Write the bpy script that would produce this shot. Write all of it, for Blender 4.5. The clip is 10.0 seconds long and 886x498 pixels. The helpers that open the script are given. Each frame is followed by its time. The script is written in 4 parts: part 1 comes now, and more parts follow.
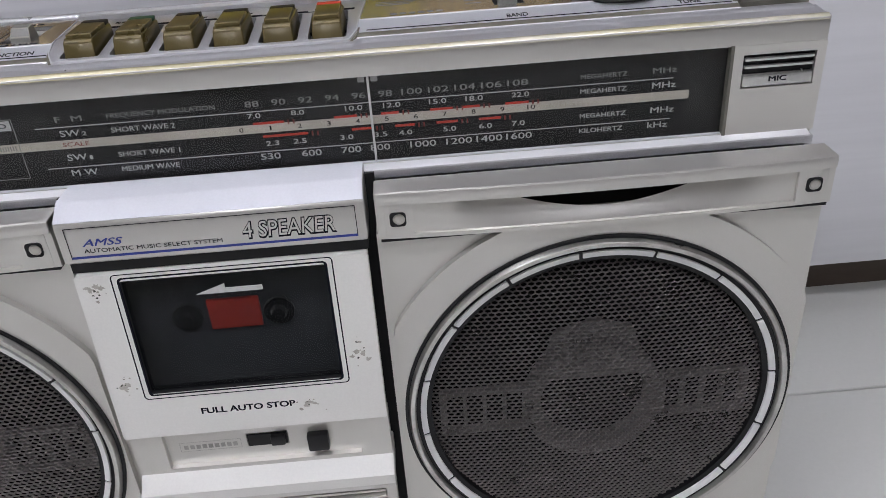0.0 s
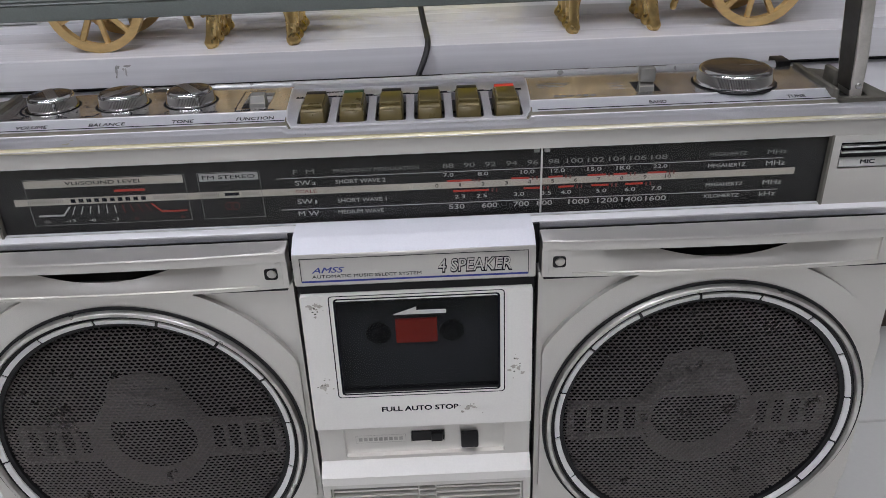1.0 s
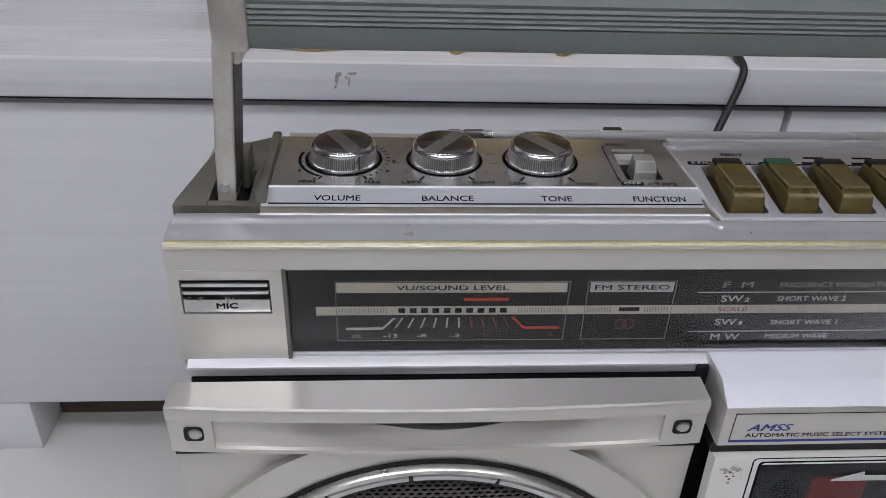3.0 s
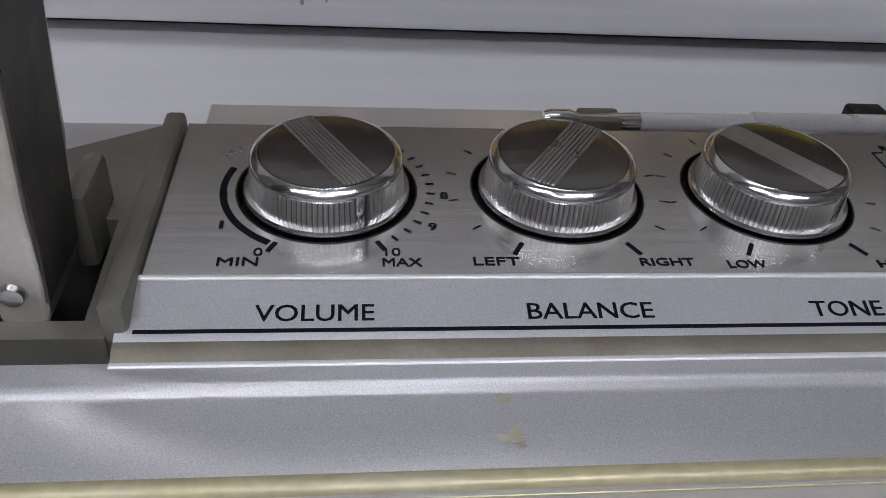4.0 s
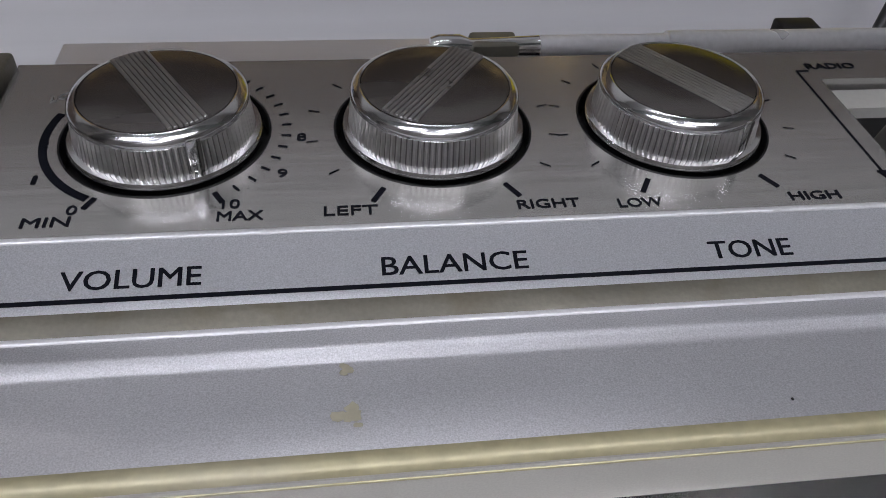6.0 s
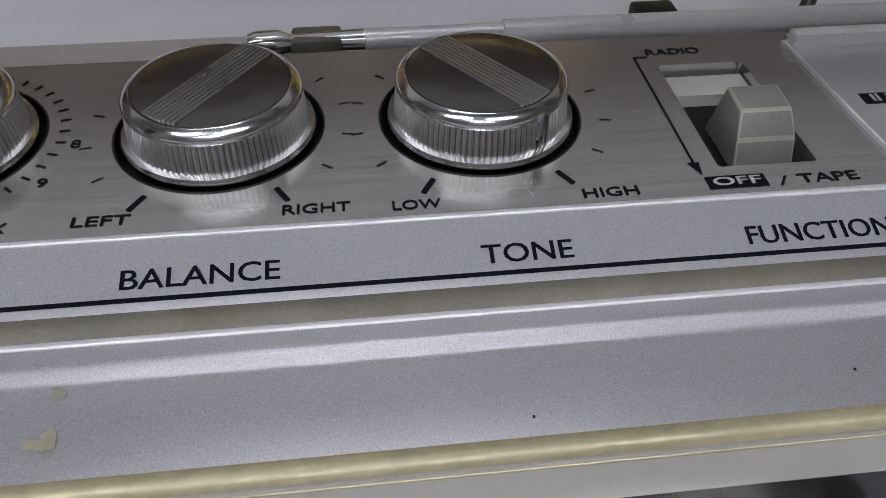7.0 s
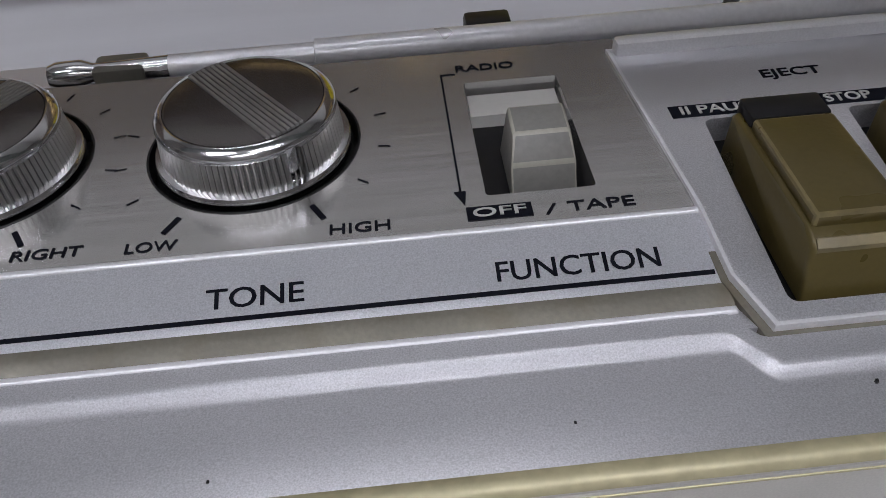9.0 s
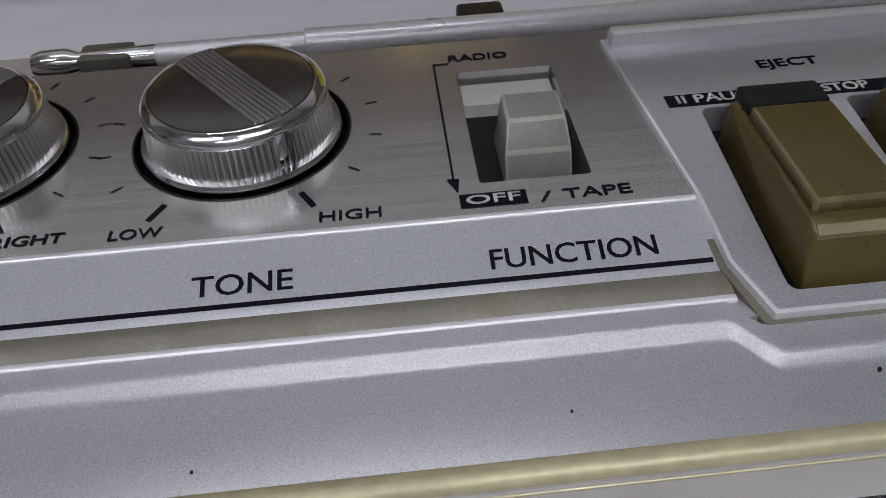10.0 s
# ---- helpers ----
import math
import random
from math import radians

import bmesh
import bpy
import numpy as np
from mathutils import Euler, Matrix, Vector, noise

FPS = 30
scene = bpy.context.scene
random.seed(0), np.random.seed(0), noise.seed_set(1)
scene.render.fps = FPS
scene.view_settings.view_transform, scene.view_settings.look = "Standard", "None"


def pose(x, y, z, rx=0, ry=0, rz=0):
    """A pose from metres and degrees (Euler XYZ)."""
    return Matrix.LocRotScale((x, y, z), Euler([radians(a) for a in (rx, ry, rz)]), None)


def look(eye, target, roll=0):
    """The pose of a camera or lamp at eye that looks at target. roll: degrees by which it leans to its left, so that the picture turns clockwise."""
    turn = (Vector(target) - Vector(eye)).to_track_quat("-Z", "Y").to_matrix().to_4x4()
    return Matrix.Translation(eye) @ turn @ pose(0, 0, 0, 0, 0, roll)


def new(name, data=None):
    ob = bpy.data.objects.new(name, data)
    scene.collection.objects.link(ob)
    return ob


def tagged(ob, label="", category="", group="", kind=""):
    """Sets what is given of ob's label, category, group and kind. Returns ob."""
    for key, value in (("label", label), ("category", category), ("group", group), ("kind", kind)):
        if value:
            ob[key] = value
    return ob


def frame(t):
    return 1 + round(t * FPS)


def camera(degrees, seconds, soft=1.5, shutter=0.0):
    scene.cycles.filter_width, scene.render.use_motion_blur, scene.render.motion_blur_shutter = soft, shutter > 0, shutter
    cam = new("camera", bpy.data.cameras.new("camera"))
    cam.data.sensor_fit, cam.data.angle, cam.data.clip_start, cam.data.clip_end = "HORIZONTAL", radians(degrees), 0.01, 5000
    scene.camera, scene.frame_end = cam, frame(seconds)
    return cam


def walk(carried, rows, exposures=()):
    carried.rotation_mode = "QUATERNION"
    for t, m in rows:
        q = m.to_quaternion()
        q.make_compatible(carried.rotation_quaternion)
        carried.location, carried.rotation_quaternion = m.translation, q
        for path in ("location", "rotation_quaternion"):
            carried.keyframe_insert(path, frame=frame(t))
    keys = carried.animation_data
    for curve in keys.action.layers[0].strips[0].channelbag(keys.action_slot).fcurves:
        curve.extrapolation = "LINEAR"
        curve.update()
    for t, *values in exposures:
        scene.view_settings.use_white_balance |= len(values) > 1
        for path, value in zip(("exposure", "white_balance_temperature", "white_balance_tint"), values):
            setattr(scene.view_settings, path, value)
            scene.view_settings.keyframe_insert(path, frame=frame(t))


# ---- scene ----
cam = camera(58.02, 10.0, soft=0.75)
PATH = [
    (0, (0.09009, -0.33110, 0.40131), (0.10071, 0.10125, 0.15038), -4.164),
    (0.5, (0.04935, -0.37158, 0.44224), (0.05354, 0.06454, 0.19774), -3.491),
    (1, (0.01190, -0.40067, 0.45553), (0.01631, 0.03862, 0.21678), -2.198),
    (1.5, (-0.04218, -0.41043, 0.45738), (-0.03840, 0.03078, 0.22218), -1.077),
    (2, (-0.08617, -0.40099, 0.46912), (-0.07221, 0.04032, 0.23449), 0.448),
    (2.5, (-0.13238, -0.35496, 0.50170), (-0.11167, 0.07831, 0.25301), 1.370),
    (3, (-0.18980, -0.23891, 0.45720), (-0.15757, 0.18226, 0.18967), 2.334),
    (3.2, (-0.21012, -0.18615, 0.43876), (-0.17512, 0.23022, 0.16414), 2.457),
    (4.3, (-0.20298, -0.04821, 0.38870), (-0.14369, 0.33127, 0.06857), 5.583),
    (4.5, (-0.20289, -0.05261, 0.39063), (-0.14390, 0.32567, 0.06904), 5.397),
    (4.8, (-0.19036, -0.05287, 0.38731), (-0.14116, 0.32181, 0.05991), 4.097),
    (5, (-0.18989, -0.05382, 0.38397), (-0.14045, 0.31983, 0.05543), 3.798),
    (5.2, (-0.18926, -0.05199, 0.38658), (-0.14190, 0.31620, 0.05162), 3.591),
    (6.3, (-0.17494, -0.04768, 0.38250), (-0.11057, 0.31399, 0.04331), 3.907),
    (6.5, (-0.16718, -0.04749, 0.38146), (-0.10892, 0.31452, 0.04153), 2.981),
    (7, (-0.14690, -0.04575, 0.38212), (-0.10080, 0.31588, 0.03992), 0.922),
    (7.5, (-0.11824, -0.04464, 0.37865), (-0.09158, 0.31658, 0.03397), -1.672),
    (8, (-0.11348, -0.04400, 0.37667), (-0.08888, 0.31842, 0.03309), -2.408),
    (8.5, (-0.10720, -0.04260, 0.37732), (-0.08964, 0.32029, 0.03381), -3.443),
    (9, (-0.10584, -0.04119, 0.38137), (-0.08891, 0.32122, 0.03732), -3.679),
    (9.5, (-0.10758, -0.03933, 0.38115), (-0.08571, 0.32306, 0.03735), -3.031),
    (10, (-0.10625, -0.04129, 0.37765), (-0.08299, 0.32478, 0.03787), -2.907),
]
EXPOSURES = [(0, 0.06), (0.5, -0.04), (2.5, -0.10), (3.2, -0.16), (4.3, -0.26), (10, -0.32)]
LAMP = 18.5
LAMPS = ((-1.3, -1.0), (0.6, -1.2), (-0.4, -2.0))
TUBES = ((-0.35, 0.10),)
walk(cam, [(t, look(eye, target, roll)) for t, eye, target, roll in PATH], EXPOSURES)

# ---- world and lights ----
world = bpy.data.worlds.new("world")
scene.world = world
world.use_nodes = True
world.node_tree.nodes["Background"].inputs[0].default_value = (0.60, 0.62, 0.72, 1)
world.node_tree.nodes["Background"].inputs[1].default_value = 0.15


# ---- materials ----
def material(name, base, rough=0.5, metal=0.0, grain=0.0, grain_scale=900.0, blotch=0.0, blotch_scale=14.0,
             bump=0.0, stain=None, stain_amount=0.0, stain_scale=30.0, stretch=(1, 1, 1), coat=0.0, spec=0.5, wander=0.07):
    """A procedural surface: colour, fine grain, large blotches, patches of wear, relief."""
    m = bpy.data.materials.new(name)
    m.use_nodes = True
    nt = m.node_tree
    n, l = nt.nodes, nt.links
    bsdf = n["Principled BSDF"]
    bsdf.inputs["Roughness"].default_value = rough
    bsdf.inputs["Metallic"].default_value = metal
    bsdf.inputs["Specular IOR Level"].default_value = spec
    bsdf.inputs["Coat Weight"].default_value = coat
    bsdf.inputs["Base Color"].default_value = (*base, 1)
    tc = n.new("ShaderNodeTexCoord")
    mp = n.new("ShaderNodeMapping")
    mp.inputs["Scale"].default_value = stretch
    l.new(tc.outputs["Object"], mp.inputs[0])

    def tex(scale, detail=3.0):
        t = n.new("ShaderNodeTexNoise")
        t.inputs["Scale"].default_value = scale
        t.inputs["Detail"].default_value = detail
        l.new(mp.outputs[0], t.inputs["Vector"])
        return t.outputs["Fac"]

    def ramp(sock, lo, hi, a, b):
        r = n.new("ShaderNodeMapRange")
        r.inputs[1].default_value, r.inputs[2].default_value = lo, hi
        r.inputs[3].default_value, r.inputs[4].default_value = a, b
        l.new(sock, r.inputs[0])
        return r.outputs[0]

    value = None
    for amount, scale in ((grain, grain_scale), (blotch, blotch_scale)):
        if amount:
            v = ramp(tex(scale), 0.3, 0.7, 1 - amount, 1 + amount)
            if value is None:
                value = v
            else:
                mul = n.new("ShaderNodeMath")
                mul.operation = "MULTIPLY"
                l.new(value, mul.inputs[0]), l.new(v, mul.inputs[1])
                value = mul.outputs[0]
    colour = None
    if value is not None:
        mix = n.new("ShaderNodeVectorMath")
        mix.operation = "SCALE"
        mix.inputs[0].default_value = base
        l.new(value, mix.inputs["Scale"])
        colour = mix.outputs[0]
    if stain:
        f = ramp(tex(stain_scale, 6.0), 0.52, 0.80, 0.0, stain_amount)
        mx = n.new("ShaderNodeMix")
        mx.data_type = "RGBA"
        l.new(f, mx.inputs["Factor"])
        if colour is None:
            mx.inputs["A"].default_value = (*base, 1)
        else:
            l.new(colour, mx.inputs["A"])
        mx.inputs["B"].default_value = (*stain, 1)
        colour = mx.outputs["Result"]
    if colour is not None:
        l.new(colour, bsdf.inputs["Base Color"])
    if blotch or grain:
        l.new(ramp(tex(blotch_scale * 3), 0.3, 0.7, max(rough - wander, 0.02), min(rough + wander, 1)), bsdf.inputs["Roughness"])
    if bump:
        b = n.new("ShaderNodeBump")
        b.inputs["Strength"].default_value = bump
        b.inputs["Distance"].default_value = 0.0004
        l.new(tex(grain_scale * 0.8), b.inputs["Height"])
        l.new(b.outputs[0], bsdf.inputs["Normal"])
    return m


def emitter(name, colour, strength):
    m = bpy.data.materials.new(name)
    m.use_nodes = True
    b = m.node_tree.nodes["Principled BSDF"]
    b.inputs["Base Color"].default_value = (0.8, 0.8, 0.8, 1)
    b.inputs["Emission Color"].default_value = (*colour, 1)
    b.inputs["Emission Strength"].default_value = strength
    return m


def clear_pane(name, tint, gloss_rough=0.04, ior=1.22):
    """A thin clear pane: seen through, with gloss by the angle."""
    m = bpy.data.materials.new(name)
    m.use_nodes = True
    n, l = m.node_tree.nodes, m.node_tree.links
    n.remove(n["Principled BSDF"])
    tr, gl, mx, fr = (n.new("ShaderNode" + k) for k in ("BsdfTransparent", "BsdfGlossy", "MixShader", "Fresnel"))
    tr.inputs[0].default_value = (*tint, 1)
    gl.inputs["Roughness"].default_value = gloss_rough
    fr.inputs[0].default_value = ior
    l.new(fr.outputs[0], mx.inputs[0]), l.new(tr.outputs[0], mx.inputs[1]), l.new(gl.outputs[0], mx.inputs[2])
    l.new(mx.outputs[0], n["Material Output"].inputs[0])
    return m


M = dict(
    silver=material("silver_paint", (0.66, 0.66, 0.69), 0.31, 0.68, 0.18, 4600, 0.015, 9, 0.05, wander=0.012),
    panel=material("warm_silver_panel", (0.655, 0.64, 0.605), 0.30, 0.64, 0.05, 3200, 0.02, 8, 0.04, wander=0.012),
    plate=material("brushed_plate", (0.62, 0.61, 0.60), 0.21, 0.85, 0.06, 700, 0.02, 14, 0.06, stretch=(0.06, 1, 1), wander=0.02),
    strip=material("label_strip", (0.76, 0.77, 0.81), 0.32, 0.60, 0.14, 4600, 0.015, 10, 0.04, wander=0.012),
    white=material("white_plastic", (0.78, 0.77, 0.73), 0.38, 0.0, 0.02, 900, 0.025, 12, 0.05, wander=0.02),
    bright=material("bright_silver_lip", (0.80, 0.80, 0.82), 0.34, 0.35, 0.05, 2600, 0.02, 10, 0.06, wander=0.02),
    yellowed=material("yellowed_edge", (0.52, 0.475, 0.295), 0.38, 0.25, 0.10, 500, 0.15, 30, 0.1, (0.66, 0.66, 0.66), 0.95, 9),
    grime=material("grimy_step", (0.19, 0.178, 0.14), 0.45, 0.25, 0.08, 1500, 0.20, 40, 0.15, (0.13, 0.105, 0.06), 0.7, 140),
    olive=material("worn_olive_plastic", (0.17, 0.165, 0.14), 0.42, 0.35, 0.06, 1500, 0.16, 40, 0.12, (0.32, 0.30, 0.25), 0.5, 60),
    chrome=material("chrome", (0.72, 0.72, 0.73), 0.14, 1.0, 0.02, 900, 0.04, 60, 0.02),
    worn_chrome=material("worn_chrome", (0.66, 0.66, 0.65), 0.22, 1.0, 0.05, 900, 0.10, 70, 0.06, (0.35, 0.34, 0.30), 0.5, 120),
    cap=material("dark_satin_cap", (0.17, 0.158, 0.152), 0.22, 0.85, 0.05, 900, 0.06, 60, 0.03, stretch=(0.1, 1, 1)),
    black=material("black_plastic", (0.009, 0.009, 0.010), 0.42, 0.0, 0.05, 800, 0.05, 30, spec=0.3),
    ink=material("black_ink", (0.010, 0.011, 0.016), 0.7, 0.0, 0.04, 900, spec=0.03),
    blue_ink=material("blue_ink", (0.03, 0.05, 0.28), 0.5, 0.0, 0.04, 900),
    key=material("olive_brown_key", (0.108, 0.083, 0.027), 0.30, 0.15, 0.05, 1500, 0.05, 20, 0.06, (0.17, 0.14, 0.055), 0.12, 60, wander=0.03),
    red=material("red_paint", (0.62, 0.045, 0.025), 0.45, 0.0, 0.05, 900),
    red_dim=material("dim_red_print", (0.22, 0.03, 0.025), 0.5, 0.0, 0.05, 900),
    green=material("green_paint", (0.014, 0.075, 0.036), 0.45, 0.0, 0.05, 900),
    dial=material("dial_black", (0.014, 0.0135, 0.014), 0.40, 0.0, 0.15, 500, 0.2, 40, 0.0, (0.04, 0.039, 0.037), 0.35, 35, spec=0.2),
    dial_band=material("dial_band", (0.58, 0.54, 0.46), 0.5, 0.0, 0.08, 700, 0.12, 30),
    print=material("dial_print", (0.55, 0.55, 0.53), 0.5, 0.0, 0.08, 700),
    print_dim=material("dim_dial_print", (0.26, 0.26, 0.255), 0.5, 0.0, 0.1, 700),
    grille=material("dark_grille", (0.30, 0.278, 0.268), 0.33, 0.75, 0.10, 900, 0.10, 25, 0.05),
    cone=material("paper_cone", (0.006, 0.0059, 0.006), 0.85, 0.0, 0.1, 700, 0.1, 40, spec=0.15),
    bracket=material("grey_tweeter_bracket", (0.25, 0.24, 0.235), 0.55, 0.0, 0.06, 900, 0.05, 40),
    satin=material("satin_nickel", (0.60, 0.58, 0.54), 0.36, 0.8, 0.05, 900, 0.08, 60, 0.05, (0.36, 0.34, 0.30), 0.4, 80),
    faint=material("faint_print", (0.36, 0.35, 0.33), 0.5, 0.1, 0.1, 900, 0.2, 90),
    scuffed=material("dark_scuff", (0.36, 0.355, 0.35), 0.6, 0.0, 0.3, 500),
    deck=material("deck_interior", (0.055, 0.058, 0.062), 0.5, 0.0, 0.1, 600, 0.2, 30),
    grip=material("grey_green_grip", (0.145, 0.165, 0.155), 0.48, 0.0, 0.06, 1200, 0.07, 30, 0.08),
    slider_edge=material("worn_slider_edge", (0.36, 0.345, 0.29), 0.4, 0.0, 0.06, 1200, 0.1, 60, 0.05),
    aerial=material("worn_aerial_metal", (0.86, 0.86, 0.89), 0.30, 0.5, 0.04, 900, 0.03, 30, 0.02, wander=0.03),
    rub=material("rubbed_grey_patch", (0.46, 0.44, 0.39), 0.55, 0.1, 0.12, 900, 0.2, 120),
    skirt=material("knurled_chrome", (0.56, 0.555, 0.545), 0.34, 1.0, 0.04, 900, 0.06, 60, 0.04, wander=0.03),
    ring=material("worn_speaker_ring", (0.66, 0.65, 0.62), 0.33, 1.0, 0.05, 900, 0.15, 30, 0.05, (0.22, 0.21, 0.20), 0.7, 45),
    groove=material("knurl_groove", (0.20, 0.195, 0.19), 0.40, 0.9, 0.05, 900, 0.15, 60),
    rib=material("satin_cap_rib", (0.40, 0.39, 0.38), 0.34, 0.85, 0.05, 900, 0.05, 60),
    key_edge=material("worn_key_edge", (0.20, 0.16, 0.075), 0.32, 0.1, 0.10, 900, 0.35, 120, 0.06, (0.30, 0.26, 0.15), 0.5, 160),
    cool_white=material("cool_white_plastic", (0.74, 0.75, 0.80), 0.36, 0.1, 0.02, 900, 0.03, 12, 0.05, wander=0.02),
    slider=material("grey_slider", (0.21, 0.205, 0.19), 0.4, 0.0, 0.06, 1200, 0.12, 90, 0.06),
    floor=material("pale_floor_tile", (0.60, 0.60, 0.57), 0.30, 0.0, 0.015, 300, 0.015, 4, wander=0.01),
    joint=material("floor_joint", (0.42, 0.42, 0.39), 0.7, 0.0, 0.1, 300),
    laminate=material("pale_laminate", (0.68, 0.68, 0.70), 0.42, 0.0, 0.03, 160, 0.03, 6, 0.03, stretch=(0.04, 1, 1)),
    laminate_edge=material("laminate_edge", (0.66, 0.66, 0.68), 0.28, 0.0, 0.06, 260, 0.04, 10, 0.05, stretch=(0.03, 1, 1)),
    gap=material("dark_gap", (0.02, 0.02, 0.022), 0.7, 0.0, 0.1, 300),
    brass=material("polished_brass", (0.62, 0.45, 0.19), 0.30, 1.0, 0.12, 150, 0.2, 60, 0.75, (0.16, 0.10, 0.04), 0.85, 90),
    wood=material("pale_wood", (0.52, 0.36, 0.15), 0.5, 0.0, 0.12, 300, 0.12, 40, 0.15, stretch=(0.3, 1, 1)),
    basket=material("yellow_plastic", (0.72, 0.60, 0.012), 0.38, 0.0, 0.03, 600, 0.05, 20, 0.03),
    blue=material("blue_plastic", (0.014, 0.07, 0.18), 0.35, 0.0, 0.05, 600, 0.10, 20, 0.03),
    paper=material("white_paper", (0.72, 0.72, 0.71), 0.7, 0.0, 0.03, 400, 0.04, 15),
    blue_sheet=material("pale_blue_sheet", (0.40, 0.52, 0.70), 0.6, 0.0, 0.04, 400, 0.05, 15),
    film=material("clear_wrap", (0.60, 0.60, 0.62), 0.12, 0.0, 0.2, 60, 0.2, 30, 0.6),
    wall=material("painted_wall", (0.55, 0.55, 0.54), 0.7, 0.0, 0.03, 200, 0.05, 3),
    dim_wall=material("unseen_dark_wall", (0.20, 0.19, 0.18), 0.7, 0.0, 0.05, 60, 0.2, 3),
    inlay=material("dark_worn_metal", (0.05, 0.047, 0.042), 0.5, 0.2, 0.1, 900, 0.25, 60, 0.1, (0.16, 0.15, 0.13), 0.5, 90),
    brown=material("brown_board", (0.09, 0.065, 0.05), 0.6, 0.0, 0.1, 120, 0.15, 12, stretch=(0.2, 1, 1)),
    cord=material("black_cord", (0.016, 0.016, 0.017), 0.45, 0.0, 0.1, 900),
)
M["pane"] = clear_pane("clear_pane", (0.90, 0.90, 0.90), 0.08, 1.33)
M["smoked"] = clear_pane("smoked_pane", (0.62, 0.63, 0.65), 0.05)
M["glue"] = material("old_glue", (0.54, 0.51, 0.39), 0.42, 0.4, 0.1, 900, 0.2, 60)
M["tube"] = emitter("lamp_tube", (0.985, 0.985, 1.09), LAMP * 1.2)
M["light"] = emitter("lamp_diffuser", (0.985, 0.985, 1.09), LAMP)


# ---- mesh helpers ----
def part(name, bm, mat, parent, label="", smooth=40.0):
    """Links a bmesh as one mesh object under a thing or a part."""
    bmesh.ops.recalc_face_normals(bm, faces=bm.faces)
    me = bpy.data.meshes.new(name)
    bm.to_mesh(me)
    bm.free()
    for m in mat if isinstance(mat, (list, tuple)) else [mat]:
        me.materials.append(m)
    if smooth:
        for p in me.polygons:
            p.use_smooth = True
        me.set_sharp_from_angle(angle=radians(smooth))
    ob = new(name, me)
    ob.parent = parent
    return tagged(ob, label) if label else ob


def thing(name, label, category, group="", kind="", at=(0, 0, 0)):
    ob = new(name)
    ob.empty_display_size = 0.02
    ob.location = at
    return tagged(ob, label, category, group, kind)


def box(x0, x1, y0, y1, z0, z1, bevel=0.0, seg=2, bm=None, m=None):
    out = bm or bmesh.new()
    made = bmesh.ops.create_cube(out, size=1.0)["verts"]
    for v in made:
        v.co = Vector(((x0 + x1) / 2 + v.co.x * (x1 - x0), (y0 + y1) / 2 + v.co.y * (y1 - y0), (z0 + z1) / 2 + v.co.z * (z1 - z0)))
        if m:
            v.co = m @ v.co
    if bevel:
        edges = list({e for v in made for e in v.link_edges})
        bmesh.ops.bevel(out, geom=edges, offset=bevel, segments=seg, affect="EDGES", profile=0.5)
    return out


def profile(points, x0, x1, bm=None, bevel=0.0):
    """A cross-section in y and z drawn out along x, with ends."""
    out = bm or bmesh.new()
    a = [out.verts.new((x0, y, z)) for y, z in points]
    b = [out.verts.new((x1, y, z)) for y, z in points]
    k = len(points)
    for i in range(k):
        out.faces.new((a[i], a[(i + 1) % k], b[(i + 1) % k], b[i]))
    ends = [out.faces.new(a), out.faces.new(b[::-1])]
    if bevel:
        bmesh.ops.bevel(out, geom=list({e for f in ends for e in f.edges}), offset=bevel, segments=2, affect="EDGES", profile=0.5)
    return out


def lathe(rings, seg=48, centre=(0, 0, 0), axis="z", bm=None, closed=False):
    """Rings of (radius, height) turned round an axis; axis y turns its height towards -y."""
    out = bm or bmesh.new()
    rows = []
    for r, h in rings:
        row = []
        for i in range(seg):
            a = 2 * math.pi * i / seg
            c, s = r * math.cos(a), r * math.sin(a)
            p = (c, s, h) if axis == "z" else (c, -h, s) if axis == "y" else (h, c, s)
            row.append(out.verts.new(Vector(centre) + Vector(p)))
        rows.append(row)
    pairs = list(zip(rows, rows[1:])) + ([(rows[-1], rows[0])] if closed else [])
    for p, q in pairs:
        for i in range(seg):
            j = (i + 1) % seg
            out.faces.new((p[i], p[j], q[j], q[i]))
    if not closed:
        if rings[0][0] > 1e-6:
            out.faces.new(rows[0][::-1])
        if rings[-1][0] > 1e-6:
            out.faces.new(rows[-1])
    bmesh.ops.remove_doubles(out, verts=out.verts, dist=1e-7)
    return out


def slab(outline, holes, place, thick):
    """A flat plate with holes: outline and holes in the plane (u, v), place(u, v, w) into space, thick along w."""
    out = bmesh.new()
    loops, edges = [], []
    for ring in [outline, *holes]:
        vs = [out.verts.new((u, v, 0)) for u, v in ring]
        loops.append(vs)
        edges += [out.edges.new((vs[i], vs[(i + 1) % len(vs)])) for i in range(len(vs))]
    bmesh.ops.triangle_fill(out, edges=edges, use_beauty=True, use_dissolve=False)
    top = list(out.faces)
    low = {v: out.verts.new((v.co.x, v.co.y, -thick)) for v in list(out.verts)}
    for f in top:
        out.faces.new([low[v] for v in reversed(f.verts)])
    for vs in loops:
        for i in range(len(vs)):
            j = (i + 1) % len(vs)
            out.faces.new((vs[i], vs[j], low[vs[j]], low[vs[i]]))
    for v in out.verts:
        v.co = Vector(place(*v.co))
    return out


def ring_points(cx, cy, r, k=48):
    return [(cx + r * math.cos(2 * math.pi * i / k), cy + r * math.sin(2 * math.pi * i / k)) for i in range(k)]


def rect(u0, u1, v0, v1, r=0.0, k=4):
    if not r:
        return [(u0, v0), (u1, v0), (u1, v1), (u0, v1)]
    pts = []
